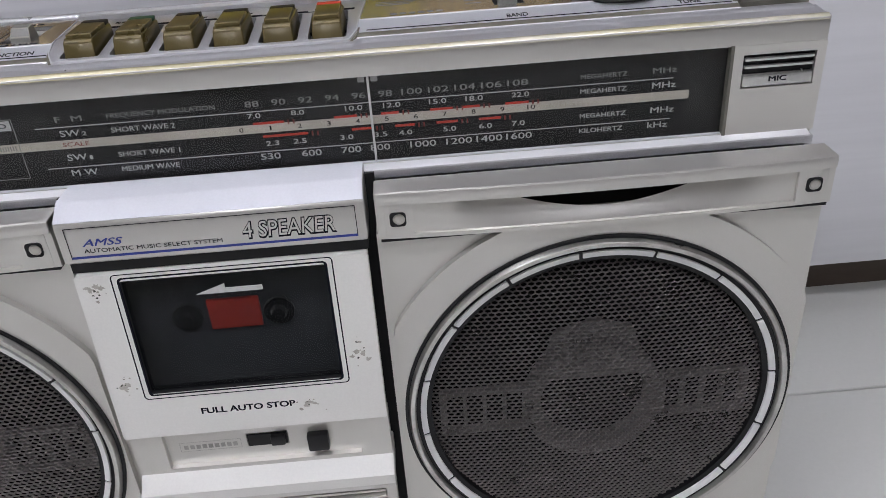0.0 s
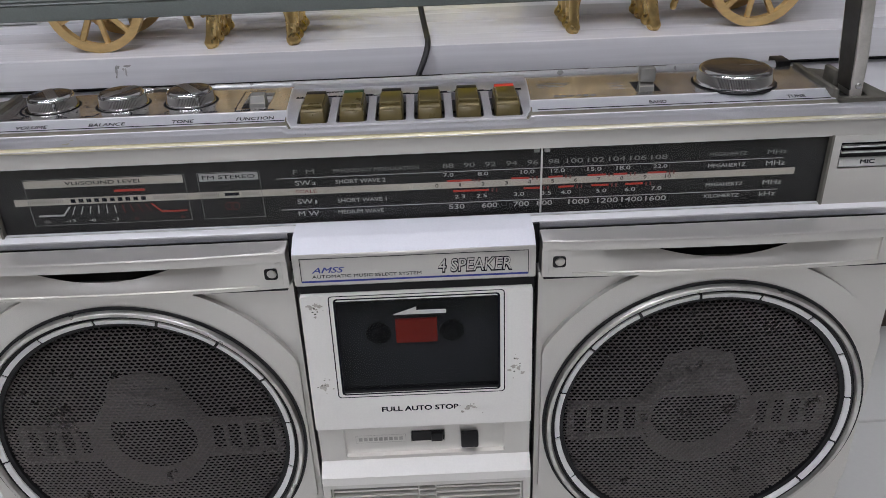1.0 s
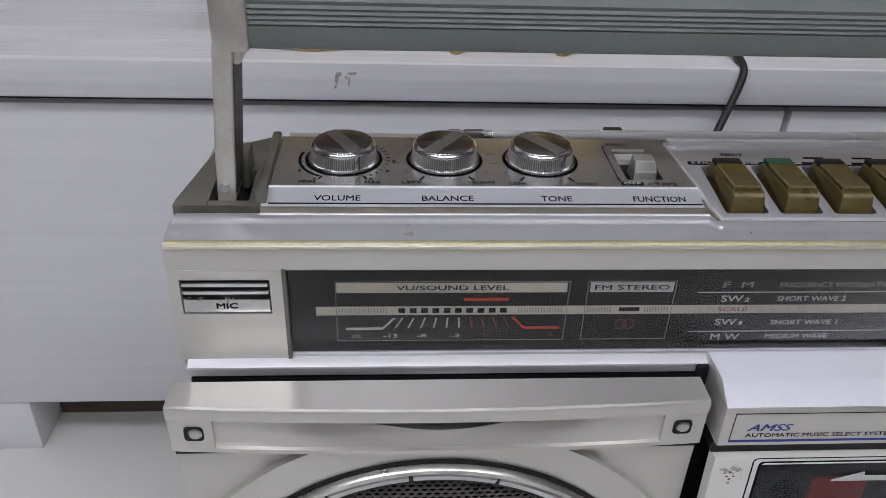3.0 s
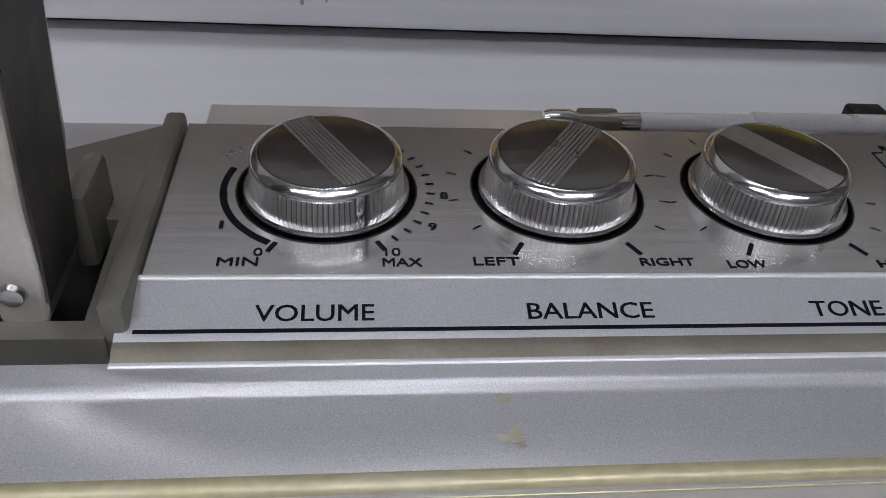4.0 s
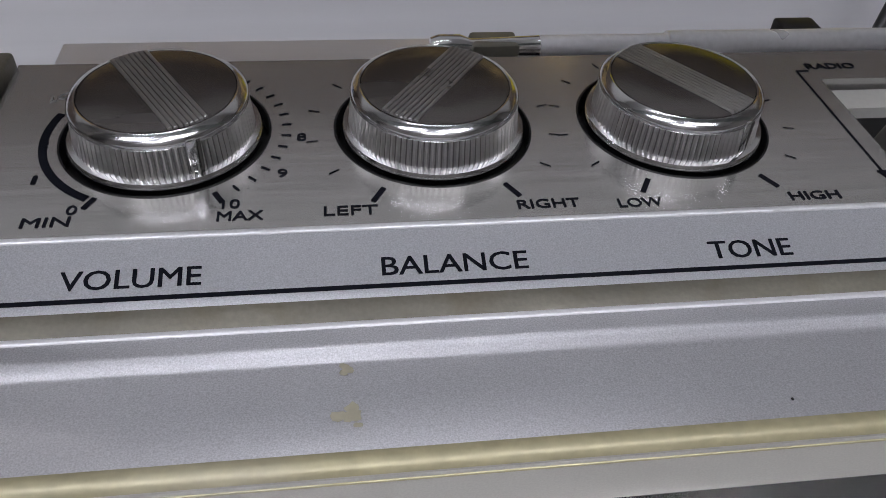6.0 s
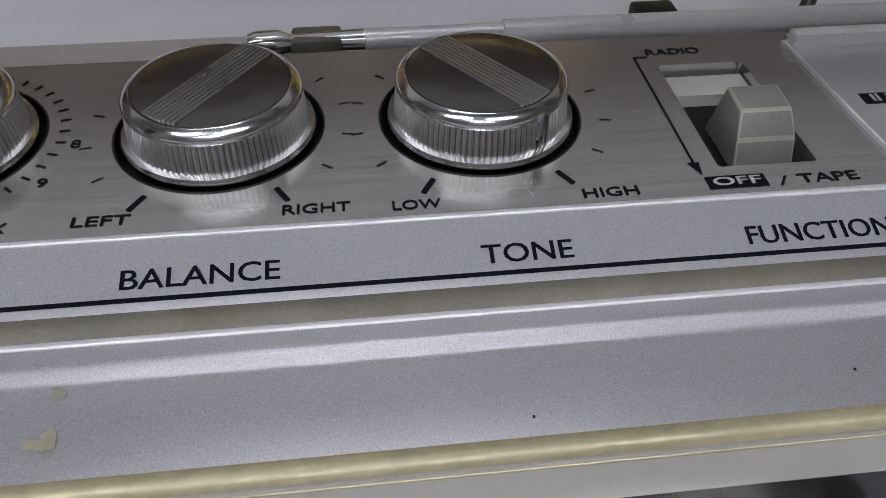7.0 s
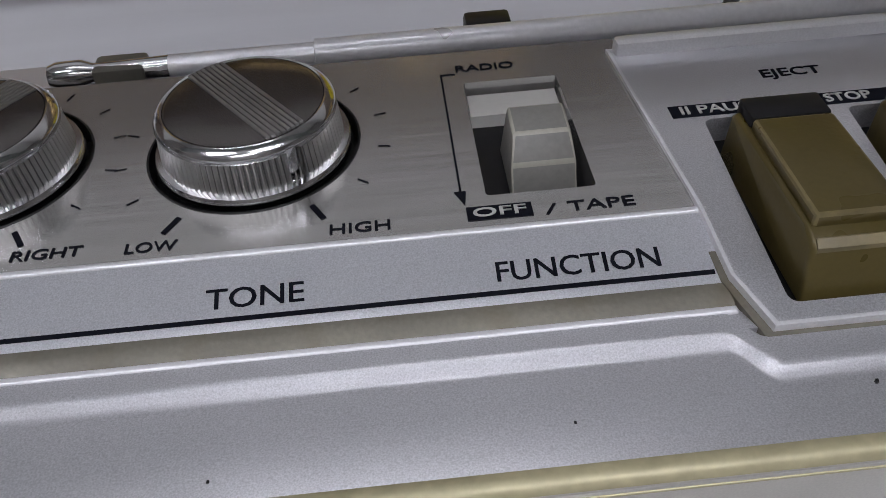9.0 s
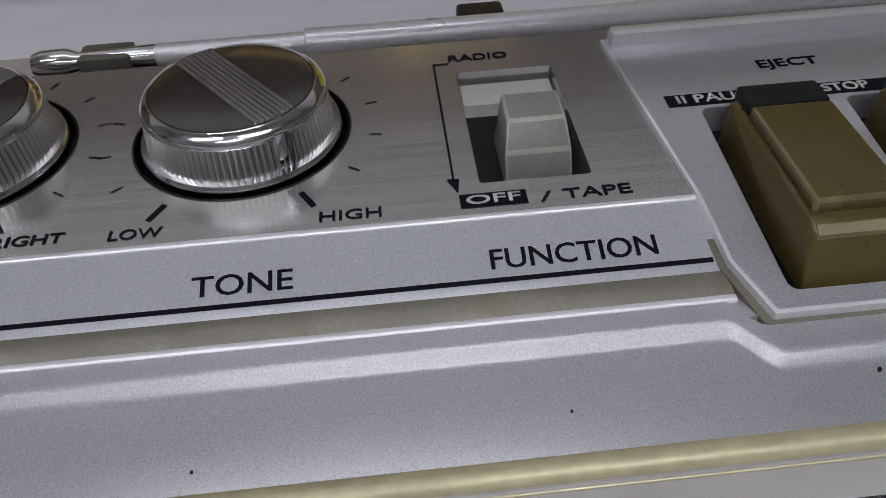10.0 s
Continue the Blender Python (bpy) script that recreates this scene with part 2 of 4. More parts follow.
    for cx, cy, a0 in ((u1 - r, v1 - r, 0), (u0 + r, v1 - r, 90), (u0 + r, v0 + r, 180), (u1 - r, v0 + r, 270)):
        pts += [(cx + r * math.cos(radians(a0 + 90 * i / k)), cy + r * math.sin(radians(a0 + 90 * i / k))) for i in range(k + 1)]
    return pts


def front(y):
    return lambda u, v, w: (u, y - w, v)


def tube(points, r, name, mat, parent, label=""):
    c = bpy.data.curves.new(name, "CURVE")
    c.dimensions, c.bevel_depth, c.bevel_resolution, c.resolution_u = "3D", r, 3, 8
    s = c.splines.new("NURBS")
    s.points.add(len(points) - 1)
    for p, q in zip(s.points, points):
        p.co = (*q, 1)
    s.use_endpoint_u, s.order_u = True, 4
    c.use_fill_caps = True
    tmp = bpy.data.objects.new(name, c)
    me = bpy.data.meshes.new_from_object(tmp)
    bpy.data.objects.remove(tmp)
    me.materials.append(mat)
    for p in me.polygons:
        p.use_smooth = True
    ob = new(name, me)
    ob.parent = parent
    return tagged(ob, label) if label else ob


def lettering(text, left, base, width, height, mat, parent, place, thick=0.00012, shear=0.0, weight=0.0, bold=0.045):
    """Raised print: its left end, base line, width and height in the plane of place(u, v, w)."""
    c = bpy.data.curves.new("lettering", "FONT")
    c.body, c.extrude, c.resolution_u, c.shear, c.offset = text, 0.02, 3, shear, weight
    tmp = bpy.data.objects.new("lettering", c)
    me = bpy.data.meshes.new_from_object(tmp)
    bpy.data.objects.remove(tmp)
    xs, ys = [v.co.x for v in me.vertices], [v.co.y for v in me.vertices]
    sx, sy = (width or 0) / (max(xs) - min(xs)), height / (max(ys) - min(min(ys), 0) if min(ys) > -0.02 else max(ys))
    sx = sx or sy
    for v in me.vertices:
        v.co = Vector(place(left + (v.co.x - min(xs)) * sx, base + v.co.y * sy, thick if v.co.z > 0 else -0.00002))
    if bold:
        bm = bmesh.new()
        bm.from_mesh(me)
        twin = bmesh.ops.duplicate(bm, geom=bm.verts[:] + bm.edges[:] + bm.faces[:])["geom"]
        for v in twin:
            if isinstance(v, bmesh.types.BMVert):
                v.co.x += bold * height
                v.co += (Vector(place(0, 0, 1)) - Vector(place(0, 0, 0))).normalized() * 0.00002
        bm.to_mesh(me)
        bm.free()
    me.materials.clear()
    me.materials.append(mat)
    ob = new("lettering", me)
    ob.parent = parent
    return ob


def bars(u, v, width, height, mat, parent, place, thick=0.00012, name="print_bar"):
    bm = box(0, 1, 0, 1, 0, 1)
    for q in bm.verts:
        q.co = Vector(place(u + q.co.x * width, v + q.co.y * height, q.co.z * thick))
    return part(name, bm, mat, parent, smooth=0)


def bow(bm, x0, x1, amount, k=18):
    """Bulges a bar forward in the middle, once it has been cut across often enough."""
    for i in range(1, k):
        x = x0 + (x1 - x0) * i / k
        bmesh.ops.bisect_plane(bm, geom=bm.verts[:] + bm.edges[:] + bm.faces[:], plane_co=(x, 0, 0), plane_no=(1, 0, 0), dist=1e-6)
    for v in bm.verts:
        u = (v.co.x - x0) / (x1 - x0) * 2 - 1
        if v.co.y < -0.0105:
            v.co.y -= amount * max(0.0, 1 - u * u)
    return bm

# ---- the room ----
def setting(name, bm, mat, label, category, smooth=0):
    return tagged(part(name, bm, mat, None, smooth=smooth), label, category, kind="structure")


setting("floor", box(-2.6, 2.6, -2.4, 0.9, -0.10, -0.004), M["joint"], "grey joints between pale glossy floor tiles", "floor")
setting("wall_north", box(-2.6, 2.6, 0.9, 1.0, -0.1, 2.5), M["wall"], "plain pale painted wall behind the cabinet", "wall")
# South, west and east walls are unseen; kept dark so glossy blacks reflect less.
setting("wall_south", box(-2.6, 2.6, -2.5, -2.4, -0.1, 2.5), M["dim_wall"], "unseen wall kept dark to dim reflections", "wall")
setting("wall_west", box(-2.7, -2.6, -2.5, 1.0, -0.1, 2.5), M["dim_wall"], "unseen side wall kept dark to dim reflections", "wall")
setting("wall_east", box(2.6, 2.7, -2.5, 1.0, -0.1, 2.5), M["dim_wall"], "unseen side wall kept dark to dim reflections", "wall")
setting("ceiling", box(-2.7, 2.7, -2.5, 1.0, 2.5, 2.6), M["wall"], "plain white ceiling", "ceiling")
floor = bpy.data.objects["floor"]

for lx, ly in LAMPS:
    lamp = thing("ceiling_light", "white ceiling panel light with a glowing diffuser", "light", "panel lights on the ceiling", at=(lx, ly, 2.5))
    bm = slab(rect(-0.62, 0.62, -0.17, 0.17), [rect(-0.60, 0.60, -0.15, 0.15)], lambda u, v, w: (u, v, w), 0.03)
    part("frame", bm, M["white"], lamp, smooth=0)
    part("diffuser", box(-0.599, 0.599, -0.149, 0.149, -0.022, -0.012), M["light"], lamp, smooth=0)

# Unseen batten light, added overhead so the brow's ridge catches a highlight.
for lx, ly in TUBES:
    lamp = thing("ceiling_light", "unseen slim white batten with a glowing tube, added for the brow's highlight", "light", at=(lx, ly, 2.5))
    part("batten", box(-0.62, 0.62, -0.03, 0.03, -0.03, -0.0005, 0.003), M["white"], lamp)
    part("tube", lathe([(0.0, -0.60), (0.019, -0.598), (0.019, 0.598), (0.0, 0.60)], 20, (0, 0, -0.052), "x"), M["tube"], lamp)

# ---- the cabinet behind, with its counter ----
cabinet = thing("drawer_cabinet", "long pale grey laminate cabinet with drawers and a dark shadow gap", "cabinet")
part("body", box(-1.9, 1.9, 0.222, 0.88, 0.050, 0.277), M["laminate"], cabinet, smooth=0)
part("shadow_gap", box(-1.9, 1.9, 0.206, 0.88, 0.2772, 0.2828), M["gap"], cabinet, "black recessed line under the counter", smooth=0)
for x0, x1 in ((-0.995, 0.0475), (0.0515, 1.10), (1.104, 1.9), (-1.9, -0.999)):
    part("drawer_front", box(x0, x1, 0.200, 0.2215, 0.048, 0.277, 0.0012), M["laminate"], cabinet)
part("kickboard", box(-0.449, 1.9, 0.240, 0.256, 0.0, 0.0498), M["brown"], cabinet, "dark recessed kickboard", smooth=0)
part("end_panel", box(-0.62, -0.450, 0.202, 0.86, 0.0, 0.0478, 0.001), M["laminate"], cabinet)
counter = part("countertop", box(-1.9, 1.9, 0.193, 0.89, 0.283, 0.305, 0.0009), M["laminate_edge"], cabinet, "pale laminate counter with a scuffed front edge")
random.seed(5)
for u, v, hw, hh in ((-0.2205, 0.2950, 0.0014, 0.0048), (-0.2190, 0.2985, 0.0020, 0.0016), (-0.2135, 0.2945, 0.0009, 0.0038), (-0.2115, 0.2992, 0.0040, 0.0012), (-0.2150, 0.2968, 0.0010, 0.0014), (-0.2212, 0.2912, 0.0009, 0.0012)):
    bm = bmesh.new()
    vs = [bm.verts.new((u + random.uniform(0.5, 1) * hw * math.cos(6.283 * j / 14), 0.1928, v + random.uniform(0.5, 1) * hh * math.sin(6.283 * j / 14))) for j in range(14)]
    bm.faces.new(vs)
    part("scuff", bm, M["scuffed"], counter, smooth=0)

# ---- the cassette radio ----
radio = thing("cassette_radio", "large old silver cassette radio with two round speakers and a handle", "radio")
HW = 0.272
UW = 0.2698

# upper housing: dial front, flat brow, step, tilted label strip, top plate
bm = profile([(0.0, 0.2568), (0.0035, 0.2568), (0.0035, 0.2965), (0.0, 0.2965), (0.0, 0.3064), (0.0004, 0.3072), (0.0012, 0.3076),
                                      (0.0152, 0.3064), (0.0163, 0.3066), (0.0173, 0.3073), (0.0182, 0.3076), (0.0215, 0.30755), (0.0222, 0.300), (0.100, 0.300), (0.104, 0.296),
                                      (0.104, 0.2500), (0.0035, 0.2500)], -UW, UW, bevel=0.0012)
bm.normal_update()
for f in bm.faces:
    f.material_index = 1 if abs(f.normal.y) > 0.8 and f.calc_center_median().y < 0.003 else 0
# the ridge of the brow steps forward round the keys
for x in [t * (0.0640 + 0.0008 * i) for t in (-1, 1) for i in range(9)]:
    bmesh.ops.bisect_plane(bm, geom=bm.verts[:] + bm.edges[:] + bm.faces[:], plane_co=(x, 0, 0), plane_no=(1, 0, 0))
for v in bm.verts:
    if 0.0145 < v.co.y < 0.0218 and v.co.z > 0.305:
        k = min(1.0, max(0.0, (0.0706 - abs(v.co.x)) / 0.0050))
        v.co.y -= 0.0052 * k * k * (3 - 2 * k)
main = part("upper_housing", bm, [M["silver"], M["panel"]], radio)
# closing pieces left and right of the dial opening
for s in (-1, 1):
    x0, x1 = sorted((s * 0.2285, s * (UW - 0.0003)))
    holes = [rect(*sorted((s * 0.2335, s * 0.2655)), 0.2775, 0.2925)]
    part("front_cheek", slab(rect(x0, x1, 0.2560, 0.2966), holes, front(-0.0004), 0.0038), M["panel"], radio, smooth=30)
    mic = part("microphone", box(*sorted((s * 0.2338, s * 0.2652)), 0.0010, 0.0030, 0.2778, 0.2922), M["black"], radio, "built-in microphone behind chrome bars")
    for z in (0.2905, 0.2872):
        part("bar", box(*sorted((s * 0.2342, s * 0.2648)), -0.0008, 0.0014, z - 0.0009, z + 0.0009, 0.0005), M["chrome"], mic)
    part("name_plate", box(*sorted((s * 0.2340, s * 0.2650)), -0.0006, 0.0014, 0.2783, 0.2842, 0.0004), M["worn_chrome"], mic)
    lettering("MIC", s * 0.2495 - 0.0038, 0.2802, 0.0076, 0.0023, M["ink"], mic, front(-0.0007))
    part("window_side", box(*sorted((s * 0.2276, s * 0.2290)), -0.0008, 0.0036, 0.2562, 0.2970), M["olive"], radio, smooth=0)

part("yellow_edge", profile([(-0.0004, 0.3068), (0.0000, 0.3075), (0.0009, 0.3080), (0.0020, 0.30785), (0.0028, 0.3070), (0.0010, 0.3062)], -UW + 0.0014, UW - 0.0014),
     M["yellowed"], radio, "yellowed edge of the housing", smooth=60)
part("edge_face", profile([(-0.00052, 0.3059), (-0.00052, 0.3066), (-0.0003, 0.3069), (0.0004, 0.3069), (0.0004, 0.3059)], -UW + 0.0014, UW - 0.0014), M["panel"], radio, smooth=0)
part("edge_line", profile([(-0.00065, 0.3055), (-0.00065, 0.3058), (-0.0003, 0.3060), (0.0003, 0.3060), (0.0003, 0.3054)], -UW + 0.0016, UW - 0.0016), M["yellowed"], radio, "thin yellowed line on the front", smooth=0)
part("dial_lip", profile([(0.0020, 0.2570), (-0.0036, 0.2553), (-0.0042, 0.2549), (-0.0042, 0.2540), (0.0020, 0.2540)], -UW + 0.003, UW - 0.003), M["bright"], radio, "bright lip under the dial")
part("lower_rail", profile([(-0.0040, 0.2545), (-0.0040, 0.2508), (-0.0030, 0.2498), (0.004, 0.2495), (0.004, 0.2545)], -UW + 0.001, UW - 0.001, bevel=0.0008), M["silver"], radio)
part("neck", box(-0.266, 0.266, -0.0035, 0.100, 0.236, 0.2492), M["black"], radio, "dark gap under the dial", smooth=0)

# dial: back panel, band, print, pointer, pane
dial = part("dial_panel", box(-0.2284, 0.2284, 0.0030, 0.0034, 0.2550, 0.2964), M["dial"], radio, "black tuning dial with white and red print", smooth=0)
DIAL = front(0.0030)


def crop_x(c):
    return -0.064 + 0.000322 * (640 + c / 1.489 - 705)


def dial_text(s, c, z, h, mat="print", w=None):
    """Print centred on c along the scale."""
    width = w or 0.62 * h * len(s)
    return lettering(s, crop_x(c) - width / 2, z, width, h, M[mat], dial, DIAL, bold=0.03)


bars(-0.2180, 0.2740, 0.4300, 0.0040, M["dial_band"], dial, DIAL, 0.00006, "scale_band")
for z in (0.2838, 0.2650):
    bars(-0.0735, z, 0.278, 0.0004, M["print"], dial, DIAL)
ROW = dict(fm=0.2862, sw2=0.2798, sw1=0.2668, mw=0.2614)
for i, s in enumerate("88 90 92 94 96 98 100 102 104 106 108".split()):
    dial_text(s, 487 + 53.4 * i, ROW["fm"], 0.0027, "print_dim", 0.0030 * len(s))
for s, c in zip("7.0 8.0 10.0 12.0 15.0 18.0 22.0".split(), (487, 575, 688, 765, 858, 932, 1026)):
    dial_text(s, c, ROW["sw2"] + 0.0012, 0.0022, "print", 0.0019 * len(s))
for s, c in zip("2.3 2.5 3.0 3.5 4.0 5.0 6.0 7.0".split(), (515, 571, 667, 737, 788, 879, 953, 1021)):
    dial_text(s, c, ROW["sw1"] + 0.0010, 0.0022, "print", 0.0019 * len(s))
for s, c in zip("530 600 700 800 1000 1200 1400 1600".split(), (506, 591, 673, 733, 822, 897, 960, 1022)):
    dial_text(s, c, ROW["mw"], 0.0029, "print", 0.0029 * len(s))
for i in range(11):
    dial_text(str(i), 457 + 59.1 * i, 0.2750, 0.0020, "ink", 0.0007 if i == 1 else 0.0017 * len(str(i)))
for a, b in ((483, 545), (647, 693), (742, 778), (842, 888), (908, 943), (995, 1043)):
    bars(crop_x(a), 0.2779, crop_x(b) - crop_x(a), 0.0011, M["red"], dial, DIAL, name="red_bar")
    dial_text("||", b + 14, 0.2777, 0.0015, "red_dim", 0.003)
for a, b in ((498, 590), (679, 722), (768, 808), (853, 897), (940, 985)):
    bars(crop_x(a), 0.2717, crop_x(b) - crop_x(a), 0.0011, M["red"], dial, DIAL, name="red_bar")
    dial_text("||", b + 14, 0.2714, 0.0015, "red_dim", 0.003)
for s, c, z, h, w, k in (("F  M", 123, 0.2862, 0.0026, 0.0115, "print_dim"), ("SW", 118, 0.2796, 0.0029, 0.0085, "print"), ("2", 146, 0.2796, 0.0018, 0.002, "print"),
                         ("SCALE", 124, 0.2750, 0.0019, 0.0115, "red_dim"), ("SW", 118, 0.2684, 0.0029, 0.0085, "print"), ("1", 146, 0.2684, 0.0018, 0.0012, "print"),
                         ("M W", 124, 0.2610, 0.0029, 0.0115, "print"), ("FREQUENCY MODULATION", 306, 0.2864, 0.0021, 0.0465, "print_dim"),
                         ("SHORT WAVE 2", 264, 0.2798, 0.0023, 0.0275, "print"), ("SHORT WAVE 1", 264, 0.2684, 0.0023, 0.0270, "print"),
                         ("MEDIUM WAVE", 259, 0.2614, 0.0023, 0.0255, "print"), ("MEGAHERTZ", 1196, 0.2866, 0.0021, 0.0205, "print_dim"),
                         ("MEGAHERTZ", 1196, 0.2800, 0.0021, 0.0205, "print"), ("MEGAHERTZ", 1196, 0.2686, 0.0021, 0.0205, "print"),
                         ("KILOHERTZ", 1193, 0.2616, 0.0021, 0.0195, "print"), ("MHz", 1320, 0.2866, 0.0025, 0.0105, "print_dim"),
                         ("MHz", 1320, 0.2798, 0.0027, 0.0105, "print"), ("MHz", 1320, 0.2684, 0.0027, 0.0105, "print"), ("kHz", 1312, 0.2614, 0.0027, 0.0090, "print")):
    dial_text(s, c, z, h, k, w)
# level meter and stereo fields
for u0, u1 in ((-0.2105, -0.1232), (-0.1162, -0.0825)):
    for bar in ((u0, 0.2616, u1 - u0, 0.0003), (u0, 0.2891, u1 - u0, 0.0003), (u0, 0.2616, 0.0003, 0.0275), (u1, 0.2616, 0.0003, 0.0278)):
        bars(*bar, M["print_dim"], dial, DIAL)
bars(-0.2100, 0.2843, 0.0860, 0.0044, M["dial_band"], dial, DIAL, 0.00006)
lettering("VU/SOUND LEVEL", -0.1880, 0.2855, 0.0420, 0.0021, M["ink"], dial, front(0.00294))
bars(-0.1152, 0.2843, 0.0320, 0.0044, M["print"], dial, DIAL, 0.00006)
lettering("FM STEREO", -0.1135, 0.2855, 0.0286, 0.0021, M["ink"], dial, front(0.00294))
bars(-0.1625, 0.2805, 0.0167, 0.0013, M["red"], dial, DIAL, name="red_bar")
for i in range(10):
    bars(-0.1872 + 0.00428 * i, 0.2750, 0.0026, 0.0022, M["ink"], dial, front(0.00292), name="level_lamp")
    u = -0.1859 + 0.00428 * i
    lean = (i - 4.5) * 0.0006
    bm = bmesh.new()
    q = [bm.verts.new(DIAL(a, b, 0.0001)) for a, b in ((u, 0.2727), (u + 0.0006, 0.2727), (u + 0.0006 + lean, 0.2678), (u + lean, 0.2678))]
    bm.faces.new(q)
    part("level_line", bm, M["red_dim"] if i > 5 else M["print"], dial, smooth=0)
for a, b in ((-0.2106, -0.1898), (-0.1418, -0.1235), (-0.1152, -0.1048), (-0.0930, -0.0828)):
    for i in range(int((b - a) / 0.0011)):
        bars(a + 0.0011 * i, 0.2751, 0.0004, 0.0020, M["print_dim"], dial, front(0.00292))
bars(-0.1028, 0.2753, 0.0080, 0.0018, M["ink"], dial, front(0.00292))
for a, b, k in ((-0.2070, 0.0140, "print"), (-0.1390, 0.0140, "red")):
    bars(a, 0.2671, b, 0.0010, M[k], dial, DIAL)
for (a, za), (b, zb), k in (((-0.1932, 0.2675), (-0.1886, 0.2727), "print"), ((-0.1388, 0.2675), (-0.1436, 0.2727), "red")):
    bm = bmesh.new()
    bm.faces.new([bm.verts.new(DIAL(*p, 0.0001)) for p in ((a - 0.0006, za), (a + 0.0006, za), (b + 0.0006, zb), (b - 0.0006, zb))])
    part("level_line", bm, M[k], dial, smooth=0)
for s, u, k in (("dB", -0.2050, "print_dim"), ("-13", -0.1930, "print"), ("-8", -0.1800, "print"), ("-3", -0.1672, "print"), ("0", -0.1545, "red_dim"), ("6", -0.1290, "red_dim")):
    lettering(s, u, 0.2632, 0.0018 * len(s), 0.0017, M[k], dial, DIAL)
for u in (-0.1012, -0.0980):
    part("stereo_ring", lathe([(0.0021, 0), (0.0024, 0), (0.0024, 0.0002), (0.0021, 0.0002)], 20, (u, 0.0030, 0.2691), "y", closed=True), M["red_dim"], dial)
ptr = part("pointer", box(0.0708, 0.0718, 0.0010, 0.0018, 0.2572, 0.2960, 0.0002), M["print"], dial, "white tuning pointer")
for u in (0.0670, 0.0726):
    part("rider", box(u, u + 0.0030, 0.0008, 0.0018, 0.2938, 0.2964, 0.0004), M["print_dim"], ptr)
pane = part("pane", box(-0.2276, 0.2276, 0.0022, 0.00245, 0.2568, 0.2966), M["pane"], dial, "clear scratched pane", smooth=0)
pane.visible_shadow = False

# ---- top: plate, label strip, end caps ----
TOP = 0.3120
KNOBS = ((-0.2092, 0.0585), (-0.1680, 0.0585), (-0.1282, 0.0583))
HOLE = 0.0158
TUNE = (0.1905, 0.0530)
SLOT = (-0.0957, -0.0806, 0.0415, 0.0700)
BSLOT = (0.1310, 0.1450, 0.0420, 0.0620)


def top(u, v, w):
    return (u, v, TOP + w)


plate_holes = [ring_points(x, y, HOLE, 64) for x, y in KNOBS] + [rect(*SLOT, 0.0006)]
part("control_plate", slab(rect(-0.2362, -0.0690, 0.0352, 0.0800), plate_holes, top, 0.004), M["plate"], radio, "brushed metal control plate", smooth=30)
part("control_plate", slab(rect(0.0690, 0.2362, 0.0352, 0.0800), [ring_points(*TUNE, 0.0170, 64), rect(*BSLOT, 0.0006)], top, 0.004), M["plate"], radio, "brushed metal control plate", smooth=30)
part("well_floor", box(-0.2368, 0.2368, 0.0340, 0.0810, 0.3010, 0.3080), M["black"], radio, smooth=0)
S0, S1 = (0.0242, 0.3088), (0.0352, TOP)


def strip(u, v, w):
    return (u, v - 0.26 * w, S0[1] + (v - S0[0]) * (S1[1] - S0[1]) / (S1[0] - S0[0]) + w)


for x0, x1 in ((-0.2385, -0.0677), (0.0677, 0.2385)):
    part("label_strip", profile([(0.0238, 0.3052), S0, (0.0344, 0.3118), (0.0352, 0.3070), (0.0290, 0.3040)], x0, x1), M["strip"], radio, "tilted silver label strip", smooth=0)
    part("strip_edge", profile([(0.0342, 0.31165), (0.0345, 0.31205), (0.0349, 0.31222), (0.0353, 0.31205), (0.0353, 0.3090)], x0, x1), M["bright"], radio, "bright rounded edge between strip and plate", smooth=60)
    part("brow_line", profile([(0.0203, 0.3070), (0.0205, 0.30772), (0.0209, 0.30786), (0.0214, 0.30778), (0.0216, 0.3070)], x0, x1), M["bright"], radio, "bright line behind the brow", smooth=60)
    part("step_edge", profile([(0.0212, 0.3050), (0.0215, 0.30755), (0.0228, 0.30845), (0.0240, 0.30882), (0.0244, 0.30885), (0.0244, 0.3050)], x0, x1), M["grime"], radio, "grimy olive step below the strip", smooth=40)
for s, u0, u1 in (("VOLUME", -0.2191, -0.2016), ("BALANCE", -0.1782, -0.1584), ("TONE", -0.1323, -0.1202), ("FUNCTION", -0.0961, -0.0755), ("BAND", 0.1350, 0.1445), ("TUNE", 0.2125, 0.2225)):
    lettering(s, u0, 0.0274, u1 - u0, 0.0027, M["ink"], radio, strip, bold=0.03)
bars(-0.2360, 0.0256, 0.1669, 0.0006, M["ink"], radio, strip, name="print_line")
bars(0.0720, 0.0256, 0.1640, 0.0006, M["ink"], radio, strip, name="print_line")
for s, u0, w, v in (("MIN", -0.2256, 0.0062, 0.0374), ("MAX", -0.2001, 0.0062, 0.0372), ("0", -0.2203, 0.0014, 0.0398), ("10", -0.1996, 0.0024, 0.0398), ("1", -0.2264, 0.0006, 0.0468), ("2", -0.2274, 0.0014, 0.0555),
                    ("9", -0.1922, 0.0014, 0.0465), ("8", -0.1895, 0.0014, 0.0555), ("LEFT", -0.1856, 0.0075, 0.0374), ("RIGHT", -0.1581, 0.0091, 0.0372), ("LOW", -0.1433, 0.0066, 0.0366), ("HIGH", -0.1168, 0.0079, 0.0366),
                    ("TAPE", -0.0853, 0.0089, 0.0368), ("/", -0.0884, 0.0016, 0.0366), ("RADIO", -0.0965, 0.0095, 0.0735)):
    lettering(s, u0, v, w, 0.0019, M["ink"], radio, top, bold=0.02)
